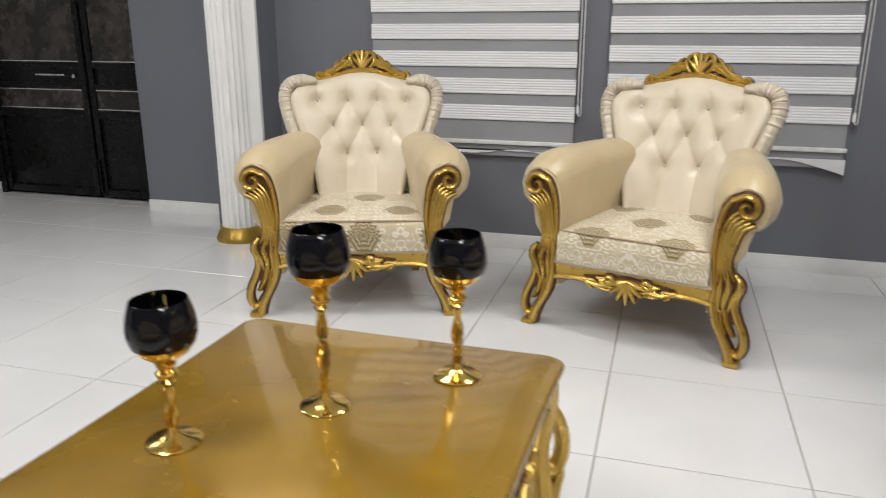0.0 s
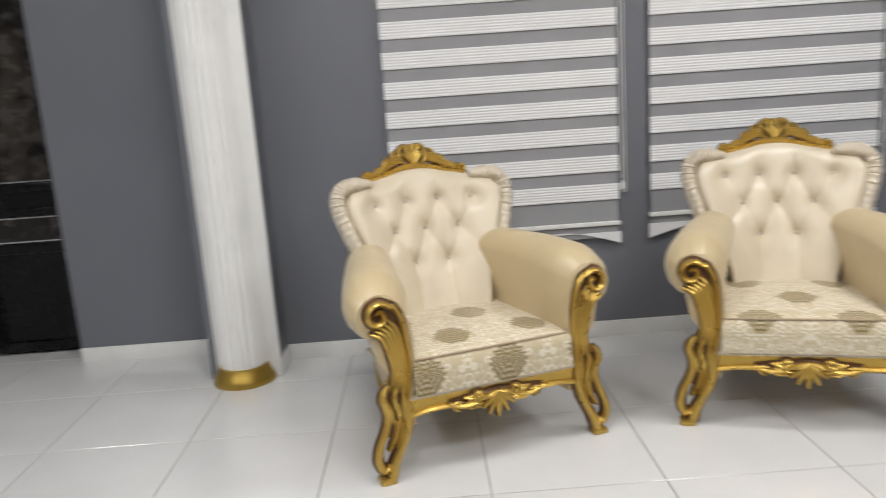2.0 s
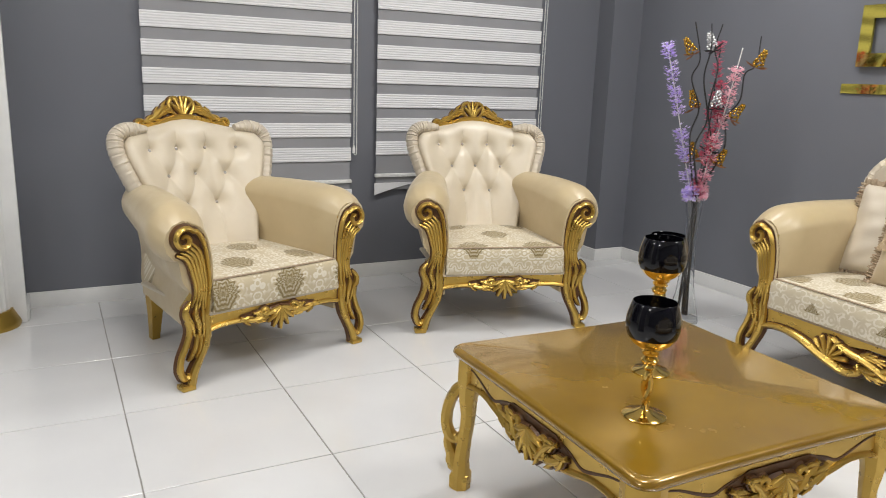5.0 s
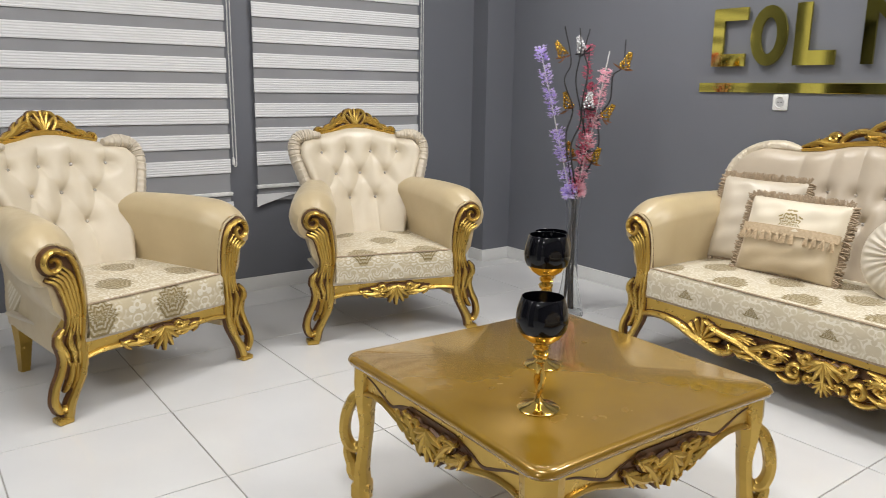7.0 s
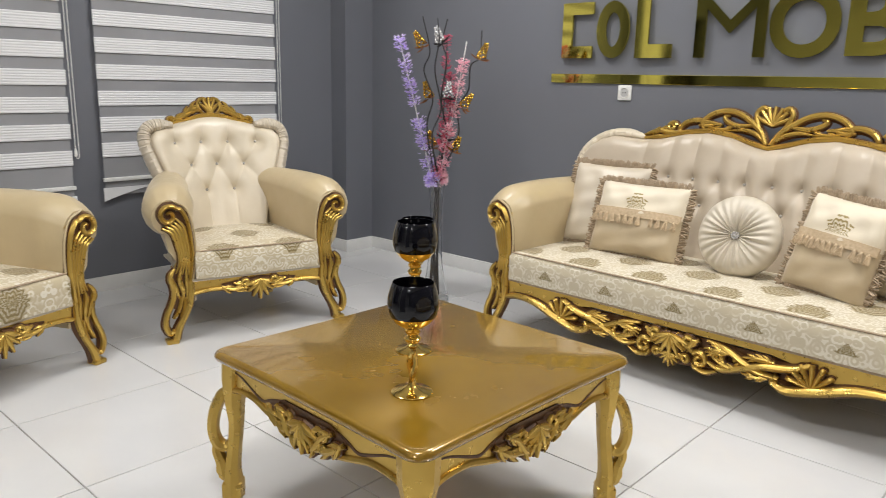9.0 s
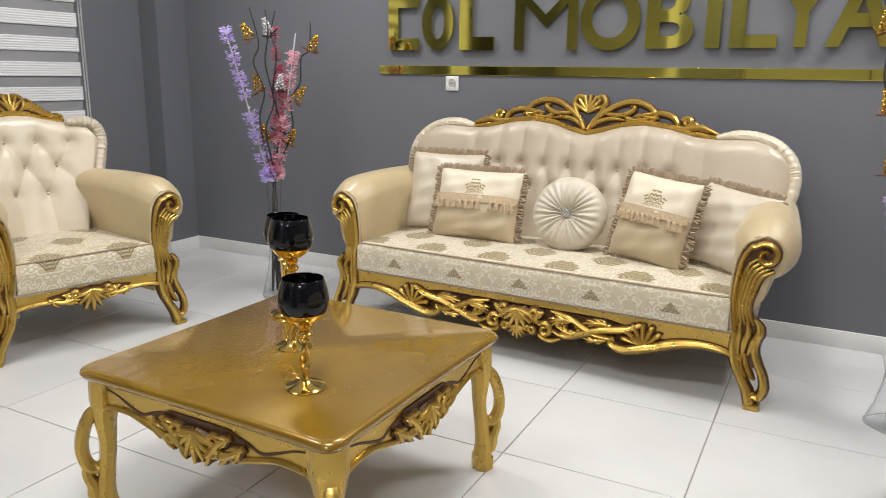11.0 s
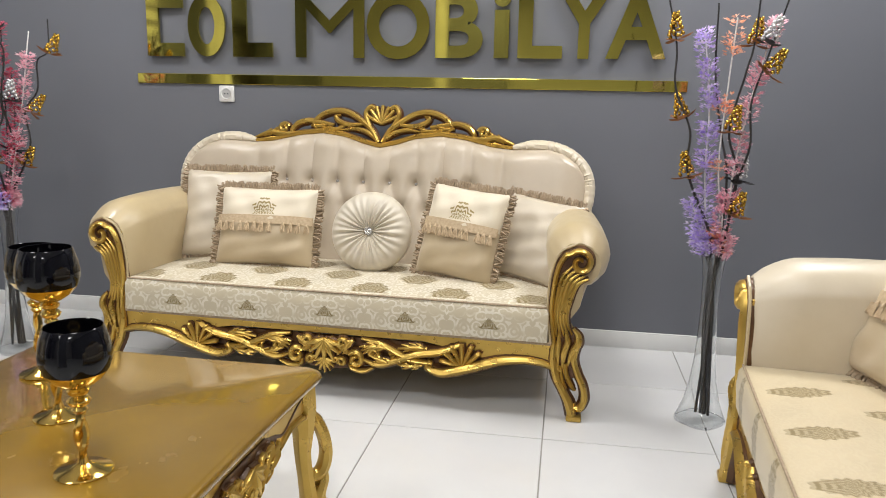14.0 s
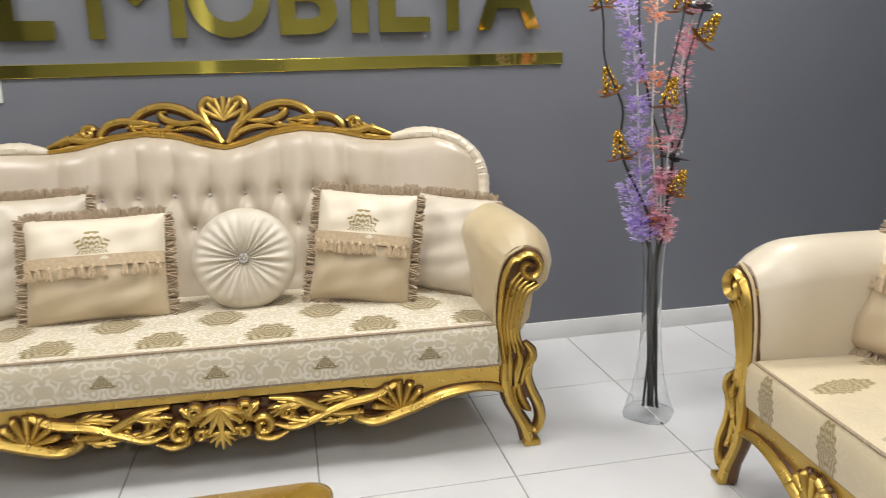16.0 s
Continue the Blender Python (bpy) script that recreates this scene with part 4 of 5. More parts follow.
# ---- sign on the wall ----
def sign():
    root = empty("wall_sign", pose(XS, 0, 0, 0, 0, -90), "gold mirror letters over a long gold mirror bar", "sign")
    # local x runs along the wall to -y, local y into the wall
    part("underline_bar", boxed(0.216, -0.010, 1.252, 2.97, 0.0, 1.302, bevel=0.002), MIRROR_GOLD, root, "long gold mirror strip", False)
    base = 1.388

    def plate(x0, x1, cut):
        bm = bmesh.new()
        h0, h1 = base, base + 0.30
        if cut == 0:
            for b in ((x0, h0, x0 + 0.065, h1), (x0 + 0.065, h1 - 0.065, x1, h1), (x0 + 0.065, h0, x1, h0 + 0.065)):
                box(bm, b[0], -0.030, b[1], b[2], -0.016, b[3], 0.0)
        elif cut == 1:
            ring = lambda r: [((x0 + x1) / 2 + r * (x1 - x0) / 2 * math.cos(a), base + 0.15 + 0.15 * r * math.sin(a) if r == 1 else base + 0.15 + 0.09 * math.sin(a)) for a in np.linspace(0, 2 * math.pi, 41)[:-1]]
            o, i = ring(1), ring(0.45)
            loft(bm, [[(x, -0.030, z) for x, z in o], [(x, -0.016, z) for x, z in o], [(x, -0.016, z) for x, z in i], [(x, -0.030, z) for x, z in i]], closed=True)
        else:
            box(bm, x0, -0.030, h0, x0 + 0.075, -0.016, h1), box(bm, x0 + 0.075, -0.030, h0, x1, -0.016, h0 + 0.07)
        part("emblem_plate", bm, MIRROR_GOLD, root, "plain gold mirror shape", False)

    plate(0.292, 0.490, 0), plate(0.515, 0.714, 1), plate(0.754, 0.963, 2)
    for ch, x0, x1, h in (("M", 1.084, 1.434, 0.30), ("O", 1.446, 1.756, 0.315), ("B", 1.785, 2.014, 0.305), ("i", 2.064, 2.142, 0.305), ("L", 2.180, 2.388, 0.305), ("Y", 2.365, 2.606, 0.305), ("A", 2.588, 2.860, 0.31)):
        cu = bpy.data.curves.new("letter", "FONT")
        cu.body, cu.size, cu.extrude, cu.offset, cu.resolution_u = ch, 1.0, 0.02, 0.0 if ch == "M" else 0.026, 6
        tmp = new("letter_source", cu)
        bpy.context.view_layer.update()
        me = bpy.data.meshes.new_from_object(tmp.evaluated_get(bpy.context.evaluated_depsgraph_get()))
        bpy.data.objects.remove(tmp)
        co = np.array([v.co[:] for v in me.vertices])
        lo, hi = co.min(0), co.max(0)
        z0 = base - (0.006 if ch == "O" else 0.0) + 0.012 * (x0 - 1.0) / 1.9
        for v in me.vertices:
            q = (np.array(v.co[:]) - lo) / (hi - lo)
            v.co = (x0 + (x1 - x0) * q[0], -0.030 + 0.014 * (1 - q[2]), z0 + h * q[1])
        me.materials.append(MIRROR_GOLD)
        ob = new("letter", me)
        ob.parent = root
        ob["label"] = "gold mirror letter " + ch
        # hidden spacers hold the letter off the wall
        sx = (x0 + x1) / 2 if ch in "OiY" else x0 + 0.035
        part("spacer", boxed(sx - 0.01, -0.016, base + 0.014, sx + 0.01, 0.0, base + 0.034), DARK, root, smooth=False)
    for x in (0.325, 0.532, 0.79):
        part("spacer", boxed(x - 0.012, -0.016, base + 0.14, x + 0.012, 0.0, base + 0.16), DARK, root, smooth=False)


sign()


def socket():
    root = empty("wall_socket", pose(XS, -0.702, 1.205, 0, 0, -90), "white plastic wall socket on the grey wall", "socket")
    part("plate", boxed(-0.041, -0.010, -0.041, 0.041, 0.0, 0.041, bevel=0.006), PLASTIC, root)
    bm = bmesh.new()
    lathe(bm, [(0.023, 0.0), (0.027, 0.004), (0.027, 0.0)], 24)
    bmesh.ops.transform(bm, matrix=pose(0, -0.010, 0, 90, 0, 0), verts=bm.verts)
    part("rim", bm, PLASTIC, root)
    bm = bmesh.new()
    lathe(bm, [(0.0, 0.0), (0.022, 0.0), (0.022, 0.001), (0.0, 0.001)], 20)
    bmesh.ops.transform(bm, matrix=pose(0, -0.0105, 0, 90, 0, 0), verts=bm.verts)
    part("insert", bm, simple("grey_plastic", (0.5, 0.5, 0.5), rough=0.4), root)
    for dx in (-0.008, 0.008):
        part("hole", boxed(dx - 0.003, -0.0125, -0.003, dx + 0.003, -0.0115, 0.003), DARK, root)


socket()

# ---- seating ----
M1 = pose(0.655, 0.270, 0, 0, 0, 18.0)
M2 = pose(1.8325, 0.297, 0, 0, 0, -15.8)
CHAIR_LABEL = "champagne satin armchair with tufted back and gilded carved frame"
build_seat("armchair", 0.430, M1, CHAIR_LABEL, "armchair", False, SEAT_CHAIR, TAN, "two matching armchairs")
build_seat("armchair", 0.425, M2, CHAIR_LABEL, "armchair", False, SEAT_CHAIR_B, TAN, "two matching armchairs")
M3 = pose(2.635, -1.517, 0, 0, 0, -92.2)
build_seat("sofa", 1.0, M3, "champagne satin sofa with gilded carved crest, pillows on it", "sofa", True, SEAT_SOFA, TAN)
M4 = pose(1.22, -2.913, 0, 0, 0, 175)
build_seat("sofa", 1.0, M4, "champagne satin sofa with pale medallion damask seat", "sofa", True, SEAT_PLAIN, PEARL)


# ---- pillows ----
def pillow_mesh(w, h, t, n=26):
    bm = bmesh.new()
    rows = []
    for face in (-1, 1):
        g = []
        for j in range(n + 1):
            row = []
            for i in range(n + 1):
                u, v = -1 + 2 * i / n, -1 + 2 * j / n
                pinch = 1 - 0.05 * (1 - abs(v) ** 2) * abs(u) ** 3
                pinz = 1 - 0.05 * (1 - abs(u) ** 2) * abs(v) ** 3
                f = max(0.0, (1 - u ** 4) * (1 - v ** 4)) ** 0.5
                wr = 0.004 * math.sin(9 * u + 5 * v * v) * f + 0.003 * math.sin(14 * v - 4 * u)* f
                row.append(bm.verts.new((u * w / 2 * pinch, face * (t / 2 * f + wr * (face < 0)), h / 2 + v * h / 2 * pinz)))
            g.append(row)
        for j in range(n):
            for i in range(n):
                bm.faces.new((g[j][i], g[j][i + 1], g[j + 1][i + 1], g[j + 1][i]))
    bmesh.ops.remove_doubles(bm, verts=bm.verts, dist=0.0006)
    return bm


def fringe_mesh(w, h, rng, length=0.027):
    """Looped yarn round the pillow's edge."""
    bm = bmesh.new()
    step = 0.0075
    per = []
    for k in range(int(w / step)):
        x = -w / 2 + k * step
        per += [((x, h), (0, 1)), ((x, 0.0), (0, -1))]
    for k in range(int(h / step)):
        z = k * step
        per += [((-w / 2, z), (-1, 0)), ((w / 2, z), (1, 0))]
    for (x, z), (dx, dz) in per:
        for _ in range(3):
            L = length * rng.uniform(0.7, 1.15)
            a = rng.uniform(-0.5, 0.5)
            ex, ez = dx * L + a * L * abs(dz), dz * L + a * L * abs(dx)
            y = rng.uniform(-0.010, 0.010)
            tube(bm, [(x - dx * 0.014, y * 0.5, z - dz * 0.014), (x + ex * 0.5 - dx * 0.006, y * 1.3, z + ez * 0.5 - dz * 0.006), (x + ex - dx * 0.006, y * 1.4, z + ez - dz * 0.006)], [0.0034, 0.0042, 0.0028], seg=4, per=1)
    return bm


def tassel_pillow(m, label, w=0.42, h=0.40, t=0.13):
    rng = random.Random(7)
    root = empty("pillow", m, label, "pillow", "sofa pillows")
    n = Nodes("two_tone_pillow")
    x, y, z = n.xyz(n.coords())
    ax = n.math("ABSOLUTE", x)
    dz = n.math("SUBTRACT", z, h * 0.62)
    r = n.math("SQRT", n.math("ADD", n.math("MULTIPLY", ax, ax), n.math("MULTIPLY", n.math("MULTIPLY", dz, dz), 0.9)))
    ang = n.math("ARCTAN2", dz, ax)
    lim = n.math("MULTIPLY_ADD", n.math("COSINE", n.math("MULTIPLY", ang, 9.0)), 0.008, n.math("MULTIPLY_ADD", n.math("SINE", ang), 0.026, 0.044))
    d = n.math("DIVIDE", r, lim)
    lines = n.span(n.math("SINE", n.math("ADD", n.math("MULTIPLY", d, 26.0), n.math("MULTIPLY", n.math("SINE", n.math("MULTIPLY", ang, 10.0)), 3.6))), -0.1, 0.3)
    motif = n.math("MULTIPLY", n.math("MULTIPLY", lines, n.span(d, 0.98, 1.04, 1, 0)), n.span(dz, 0.0, 0.004))
    upper = n.span(z, h * 0.56, h * 0.57)
    tone = n.mix(upper, (0.50, 0.40, 0.26), (0.72, 0.64, 0.50))
    n.set(Base_Color=n.mix(motif, tone, (0.30, 0.22, 0.07)), Roughness=0.42, Sheen_Weight=0.3)
    n.bump(n.math("ADD", n.math("MULTIPLY", motif, 2.0), n.noise(400, 2)), 0.2)
    body = part("cover", pillow_mesh(w, h, t), n.m, root, "two-tone satin cover with medallion")
    part("fringe", fringe_mesh(w, h, rng), FRINGE, root, "brown looped fringe")["kind"] = "stuff"
    bm = bmesh.new()
    zb = h * 0.55
    front = lambda x: -t / 2 * max(0.0, 1 - (2 * x / w) ** 4) ** 0.5 - 0.003
    rings = []
    for x in np.linspace(-w / 2 + 0.012, w / 2 - 0.012, 24):
        y = front(x)
        rings.append([(x, y - 0.003, zb - 0.015), (x, y - 0.003, zb + 0.022), (x, y + 0.004, zb + 0.022), (x, y + 0.004, zb - 0.015)])
    loft(bm, rings)
    band = part("band", bm, TASSEL, root, "gathered satin band")
    for k in range(13):
        x = -w / 2 + 0.03 + (w - 0.06) * k / 12
        if k in (8, 9) and rng.random() < 0.8:
            continue
        bm = bmesh.new()
        y = front(x) - 0.006
        tube(bm, [(x, y, zb - 0.008), (x + rng.uniform(-0.003, 0.003), y - 0.004, zb - 0.022)], [0.004, 0.007], seg=6, per=2)
        for _ in range(12):
            a, s = rng.uniform(-0.014, 0.014), rng.uniform(-0.008, 0.004)
            tube(bm, [(x + a * 0.4, y - 0.003 + s * 0.4, zb - 0.018), (x + a, y - 0.003 + s, zb - 0.05 + rng.uniform(-0.006, 0.006))], [0.0032, 0.0026], seg=4, per=1)
        part("tassel", bm, TASSEL, band)
    return root


def plain_pillow(m, label, w=0.42, h=0.42, t=0.13):
    root = empty("pillow", m, label, "pillow", "sofa pillows")
    part("cover", pillow_mesh(w, h, t), IVORY, root)
    part("fringe", fringe_mesh(w, h, random.Random(3)), FRINGE, root, "brown looped fringe")["kind"] = "stuff"
    return root


def round_pillow(m, label, R=0.178):
    root = empty("round_pillow", m, label, "pillow", "sofa pillows")
    bm = bmesh.new()
    rings = []
    rng = random.Random(5)
    seg = 180
    ph = [rng.uniform(0, 6.28) for _ in range(4)]
    for s, (r, y) in enumerate([(0.012, -0.042), (0.03, -0.052), (0.06, -0.066), (0.10, -0.072), (0.135, -0.066), (0.160, -0.050), (0.174, -0.026), (0.178, 0.0), (0.174, 0.026), (0.150, 0.052), (0.09, 0.066), (0.02, 0.06)]):
        ring = []
        for k in range(seg):
            a = 2 * math.pi * k / seg
            f = math.exp(-((r - 0.075) / 0.065) ** 2) if y < 0 else 0.0
            fold = math.sin(27 * a + 1.1 * math.sin(3 * a + ph[0])) + 0.5 * math.sin(16 * a + ph[1])
            ring.append((r * math.cos(a), y + 0.0065 * f * fold, R + r * math.sin(a)))
        rings.append(ring)
    loft(bm, rings)
    part("cover", bm, VELVET, root, "pleated pale velvet cover")
    bm = bmesh.new()
    for k in range(9):
        a = 2 * math.pi * k / 8
        rr = 0.013 if k < 8 else 0.0
        bmesh.ops.create_icosphere(bm, subdivisions=1, radius=0.007, matrix=Matrix.Translation((rr * math.cos(a), -0.052, R + rr * math.sin(a))))
    part("crystal_button", bm, CRYSTAL, root, "round crystal button", False)
    return root


S = lambda x, y, z, rx, ry, rz: M3 @ pose(x, y, z, rx, ry, rz)
SEAT_Z = 0.444
plain_pillow(S(-0.66, 0.42, SEAT_Z + 0.004, -17, 0, 6), "ivory satin square pillow with brown fringe on sofa")
tassel_pillow(S(-0.40, 0.29, SEAT_Z + 0.006, -19, 0, 3), "two-tone pillow with tassels and medallion on sofa", w=0.46, h=0.36)
round_pillow(S(0.075, 0.33, SEAT_Z, -15, 0, 0), "round pleated velvet pillow with crystal button")
plain_pillow(S(0.735, 0.36, SEAT_Z + 0.004, -24, 6, -24), "ivory satin square pillow with brown fringe beside arm", w=0.36, h=0.37)
tassel_pillow(S(0.455, 0.28, SEAT_Z + 0.006, -18, 5, -16), "two-tone pillow with tassels leaning on sofa", w=0.36)
tassel_pillow(M4 @ pose(-0.70, 0.33, SEAT_Z + 0.006, -22, 0, 14), "two-tone pillow with tassels on second sofa")


# ---- coffee table ----
def apron_mesh(B, H):
    bm = bmesh.new()
    half = [(B - 0.02, 0.325), (B - 0.06, 0.360), (0.26, 0.368), (0.19, 0.352), (0.13, 0.338), (0.06, 0.330), (0, 0.330)]
    slab(bm, [(-B, H - 0.034), *[(-x, z) for x, z in half], *[(x, z) for x, z in half[-2::-1]], (B, H - 0.034)], -B - 0.004, -B + 0.022)
    slab(bm, [(-0.17, 0.385), (-0.11, 0.345), (-0.05, 0.31), (0.0, 0.296), (0.05, 0.31), (0.11, 0.345), (0.17, 0.385), (0.10, 0.412), (-0.10, 0.412)], -B - 0.008, -B + 0.004, True)
    strand(bm, half, [0.008, 0.009, 0.009], -B - 0.004, 1.2, True)
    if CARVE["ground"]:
        # thin dark strip drawn for the groove that follows the curved edge
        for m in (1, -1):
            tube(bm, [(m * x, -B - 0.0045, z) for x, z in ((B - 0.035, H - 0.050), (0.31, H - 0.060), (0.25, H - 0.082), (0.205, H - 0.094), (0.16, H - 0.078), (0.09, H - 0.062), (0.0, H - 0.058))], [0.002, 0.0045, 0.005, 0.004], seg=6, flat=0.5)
    palmette(bm, 0, 0.385, 0.085, -B - 0.016, True)
    leafy(bm, [(0.16, 0.378), (0.12, 0.352), (0.08, 0.340), (0.045, 0.355)], 0.012, -B - 0.012, True, 3)
    leafy(bm, [(0.12, 0.395), (0.085, 0.375), (0.05, 0.335), (0.02, 0.315)], 0.010, -B - 0.016, True, 3)
    return bm


def table_leg_mesh():
    bm = bmesh.new()
    D = lambda pts, radii, flat=1.2: strand(bm, [(x * 0.84, z) for x, z in pts], [r * 1.12 for r in radii], 0.0, flat)
    if not CARVE["ground"]:
        D([(-0.022, 0.435), (-0.016, 0.37), (-0.010, 0.31), (-0.012, 0.24), (-0.004, 0.17), (0.006, 0.10), (0.006, 0.05), (0.006, 0.0)], [0.040, 0.038, 0.028, 0.021, 0.020, 0.023, 0.027, 0.029], 1.15)
        box(bm, -0.024, -0.03, 0.0, 0.036, 0.03, 0.05, 0.008)
    D([(0.000, 0.352), (0.034, 0.325), (0.062, 0.272), (0.070, 0.215), (0.054, 0.172), (0.024, 0.162), (0.008, 0.185)], [0.010, 0.016, 0.017, 0.017, 0.017, 0.015, 0.008])
    D([(0.058, 0.20), (0.060, 0.15), (0.044, 0.11), (0.036, 0.07), (0.012, 0.05)], [0.006, 0.015, 0.018, 0.018, 0.008])
    D(spiral(0.038, 0.085, 0.004, 0.020, 0.5, 1.2), [0.005, 0.011, 0.010])
    return bm


def coffee_table():
    root = empty("coffee_table", pose(1.29, -1.366, 0, 0, 0, -1.4), "square gold lacquered coffee table with carved apron", "coffee table")
    H, A = 0.468, 0.442

    def outline(a, r):
        pts = []
        for q in range(4):
            c = radians(90 * q)
            for k in range(7):
                t = c + radians(15 * k)
                pts.append(((a - r) * (1 if q in (0, 3) else -1) + r * math.cos(t), (a - r) * (1 if q in (0, 1) else -1) + r * math.sin(t)))
            # edge bows in slightly towards its middle
            d = [(-1, 0), (0, -1), (1, 0), (0, 1)][q]
            nrm = [(0, 1), (-1, 0), (0, -1), (1, 0)][q]
            for s in np.linspace(-0.85, 0.85, 11):
                off = a - 0.006 * (1 - s * s)
                pts.append((nrm[0] * off + d[0] * s * (a - r), nrm[1] * off + d[1] * s * (a - r)))
        return pts

    bm = bmesh.new()
    rings = [[(x, y, z) for x, y in outline(a, 0.045)] for a, z in ((A - 0.03, H - 0.036), (A - 0.012, H - 0.034), (A - 0.004, H - 0.027), (A, H - 0.017), (A - 0.003, H - 0.007), (A - 0.010, H - 0.002), (A - 0.018, H))]
    loft(bm, rings)
    part("tabletop", bm, TABLE_TOP, root, "glossy gold lacquer top with moulded edge")
    for q in range(4):
        B = A - 0.035
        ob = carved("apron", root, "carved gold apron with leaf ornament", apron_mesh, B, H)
        ob.rotation_euler = (0, 0, radians(90 * q))
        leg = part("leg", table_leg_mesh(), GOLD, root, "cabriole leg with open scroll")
        c = A - 0.045
        a = radians(45 + 90 * q)
        leg.location = (c * math.copysign(1, math.cos(a)), c * math.copysign(1, math.sin(a)), 0)
        leg.rotation_euler = (0, 0, a)


coffee_table()


# ---- candle goblets on the table ----
def goblet(x, y, total, label):
    root = empty("candle_goblet", pose(x, y, 0.468), label, "goblet", "goblets on the coffee table")
    root.scale = (0.93, 0.93, 0.98)
    zb = total - 0.122
    bm = bmesh.new()
    lathe(bm, [(0.0, 0.0), (0.056, 0.0), (0.058, 0.003), (0.054, 0.006), (0.030, 0.011), (0.013, 0.020), (0.009, 0.034), (0.0, 0.036)], 40)
    part("foot", bm, CHROME_GOLD, root, "polished gold disc foot")
    bm = bmesh.new()
    z0, z1 = 0.028, zb - 0.052
    for ph in (0, math.pi):
        pts = []
        for k in range(25):
            f = k / 24
            a = ph + f * (z1 - z0) * 42
            r = 0.0065 * math.sin(math.pi * min(1, 0.12 + f * 0.85)) + 0.001
            pts.append((r * math.cos(a), r * math.sin(a), z0 + f * (z1 - z0)))
        tube(bm, pts, [0.007, 0.0085, 0.0085, 0.0075], seg=8, per=2)
    part("twisted_stem", bm, CHROME_GOLD, root, "twisted gold stem")
    bm = bmesh.new()
    prof = [(0.0, -0.056), (0.010, -0.054), (0.016, -0.046), (0.012, -0.040), (0.020, -0.034), (0.023, -0.027), (0.018, -0.021), (0.013, -0.018), (0.020, -0.012), (0.021, -0.006), (0.014, 0.0), (0.012, 0.004), (0.0, 0.006)]
    lathe(bm, prof, 28, (0, 0, zb))
    part("knop", bm, CHROME_GOLD, root, "ringed gold knop")
    outer = [(0.010, 0.0), (0.030, 0.004), (0.050, 0.018), (0.062, 0.034)]
    bm = bmesh.new()
    lathe(bm, outer + [(0.058, 0.034), (0.046, 0.020), (0.0, 0.010)], 48, (0, 0, zb))
    part("bowl_base", bm, CHROME_GOLD, root, "gold lower half of the bowl")
    bm = bmesh.new()
    top = [(0.0625, 0.0345), (0.0685, 0.052), (0.0698, 0.068), (0.067, 0.088), (0.062, 0.106), (0.0565, 0.121), (0.0555, 0.122), (0.0545, 0.121), (0.060, 0.105), (0.065, 0.088), (0.0675, 0.068), (0.066, 0.052), (0.060, 0.036), (0.030, 0.016), (0.0, 0.012)]
    lathe(bm, [(r, z) for r, z in top], 48, (0, 0, zb), caps=False)
    part("bowl", bm, BLACK_GLASS, root, "glossy black upper bowl")


goblet(1.066, -1.548, 0.298, "short black and gold candle goblet on coffee table")
goblet(1.285, -1.335, 0.395, "tall black and gold candle goblet on coffee table")
goblet(1.513, -1.120, 0.345, "middle-sized black and gold candle goblet on table")


# ---- vases with artificial flowers ----
def vase(x, y, H, label):
    root = empty("glass_vase", pose(x, y, 0), label, "vase", "tall glass vases")
    bm = bmesh.new()
    out = [(0.088, 0.0), (0.091, 0.010), (0.082, 0.035), (0.066, 0.085), (0.050, 0.16), (0.040, 0.25), (0.034, 0.36), (0.032, 0.46), (0.034, 0.55), (0.040, 0.62), (0.047, H)]
    inn = [(max(r - 0.0035, 0.005), max(z, 0.012)) for r, z in out[::-1]]
    inn[0] = (out[-1][0] - 0.0035, H)
    rings = []
    for r, z in out + inn[:-1]:
        wave = max(0.0, 1 - z / 0.06)
        rings.append([(r * (1 + 0.07 * wave * math.cos(4 * a)) * math.cos(a), r * (1 + 0.07 * wave * math.cos(4 * a)) * math.sin(a), z) for a in np.linspace(0, 2 * math.pi, 41)[:-1]])
    loft(bm, rings)
    glass = part("body", bm, GLASS, root, "clear flared glass")
    glass.visible_shadow = False
    return root


def spray(bm, path, rng, r0, r1, count, size, gaps=()):
    """A feathery flower spike: many small slim petals round a stem."""
    n = len(path)
    for _ in range(count):
        f = rng.random()
        if any(a < f < b for a, b in gaps) or (math.sin(f * 62 + r0 * 900) < -0.45 and rng.random() < 0.75):
            continue
        i = min(int(f * (n - 1)), n - 2)
        p = Vector(path[i]).lerp(Vector(path[i + 1]), f * (n - 1) - i)
        ax = (Vector(path[i + 1]) - Vector(path[i])).normalized()
        side = ax.orthogonal().normalized()
        side.rotate(Matrix.Rotation(rng.uniform(0, 6.283), 3, ax))
        reach = (r0 + (r1 - r0) * f) * rng.uniform(0.35, 1.1)
        d = (side * 1.0 + ax * rng.uniform(0.2, 0.9)).normalized()
        c = p + d * reach
        w = ax.cross(d).normalized()
        for k in (-1, 0, 1):
            e = (d + w * k * 0.8 + ax * rng.uniform(-0.4, 0.4)).normalized()
            t = e.cross(ax + side * 0.3).normalized() * size * 0.24
            m = c + e * size * 0.5
            vs = [bm.verts.new(q) for q in (c, m + t, c + e * size, m - t)]
            bm.faces.new(vs)
        if rng.random() < 0.5:
            q = w * 0.0011
            bm.faces.new([bm.verts.new(k) for k in (p + q, p - q, c - q, c + q)])


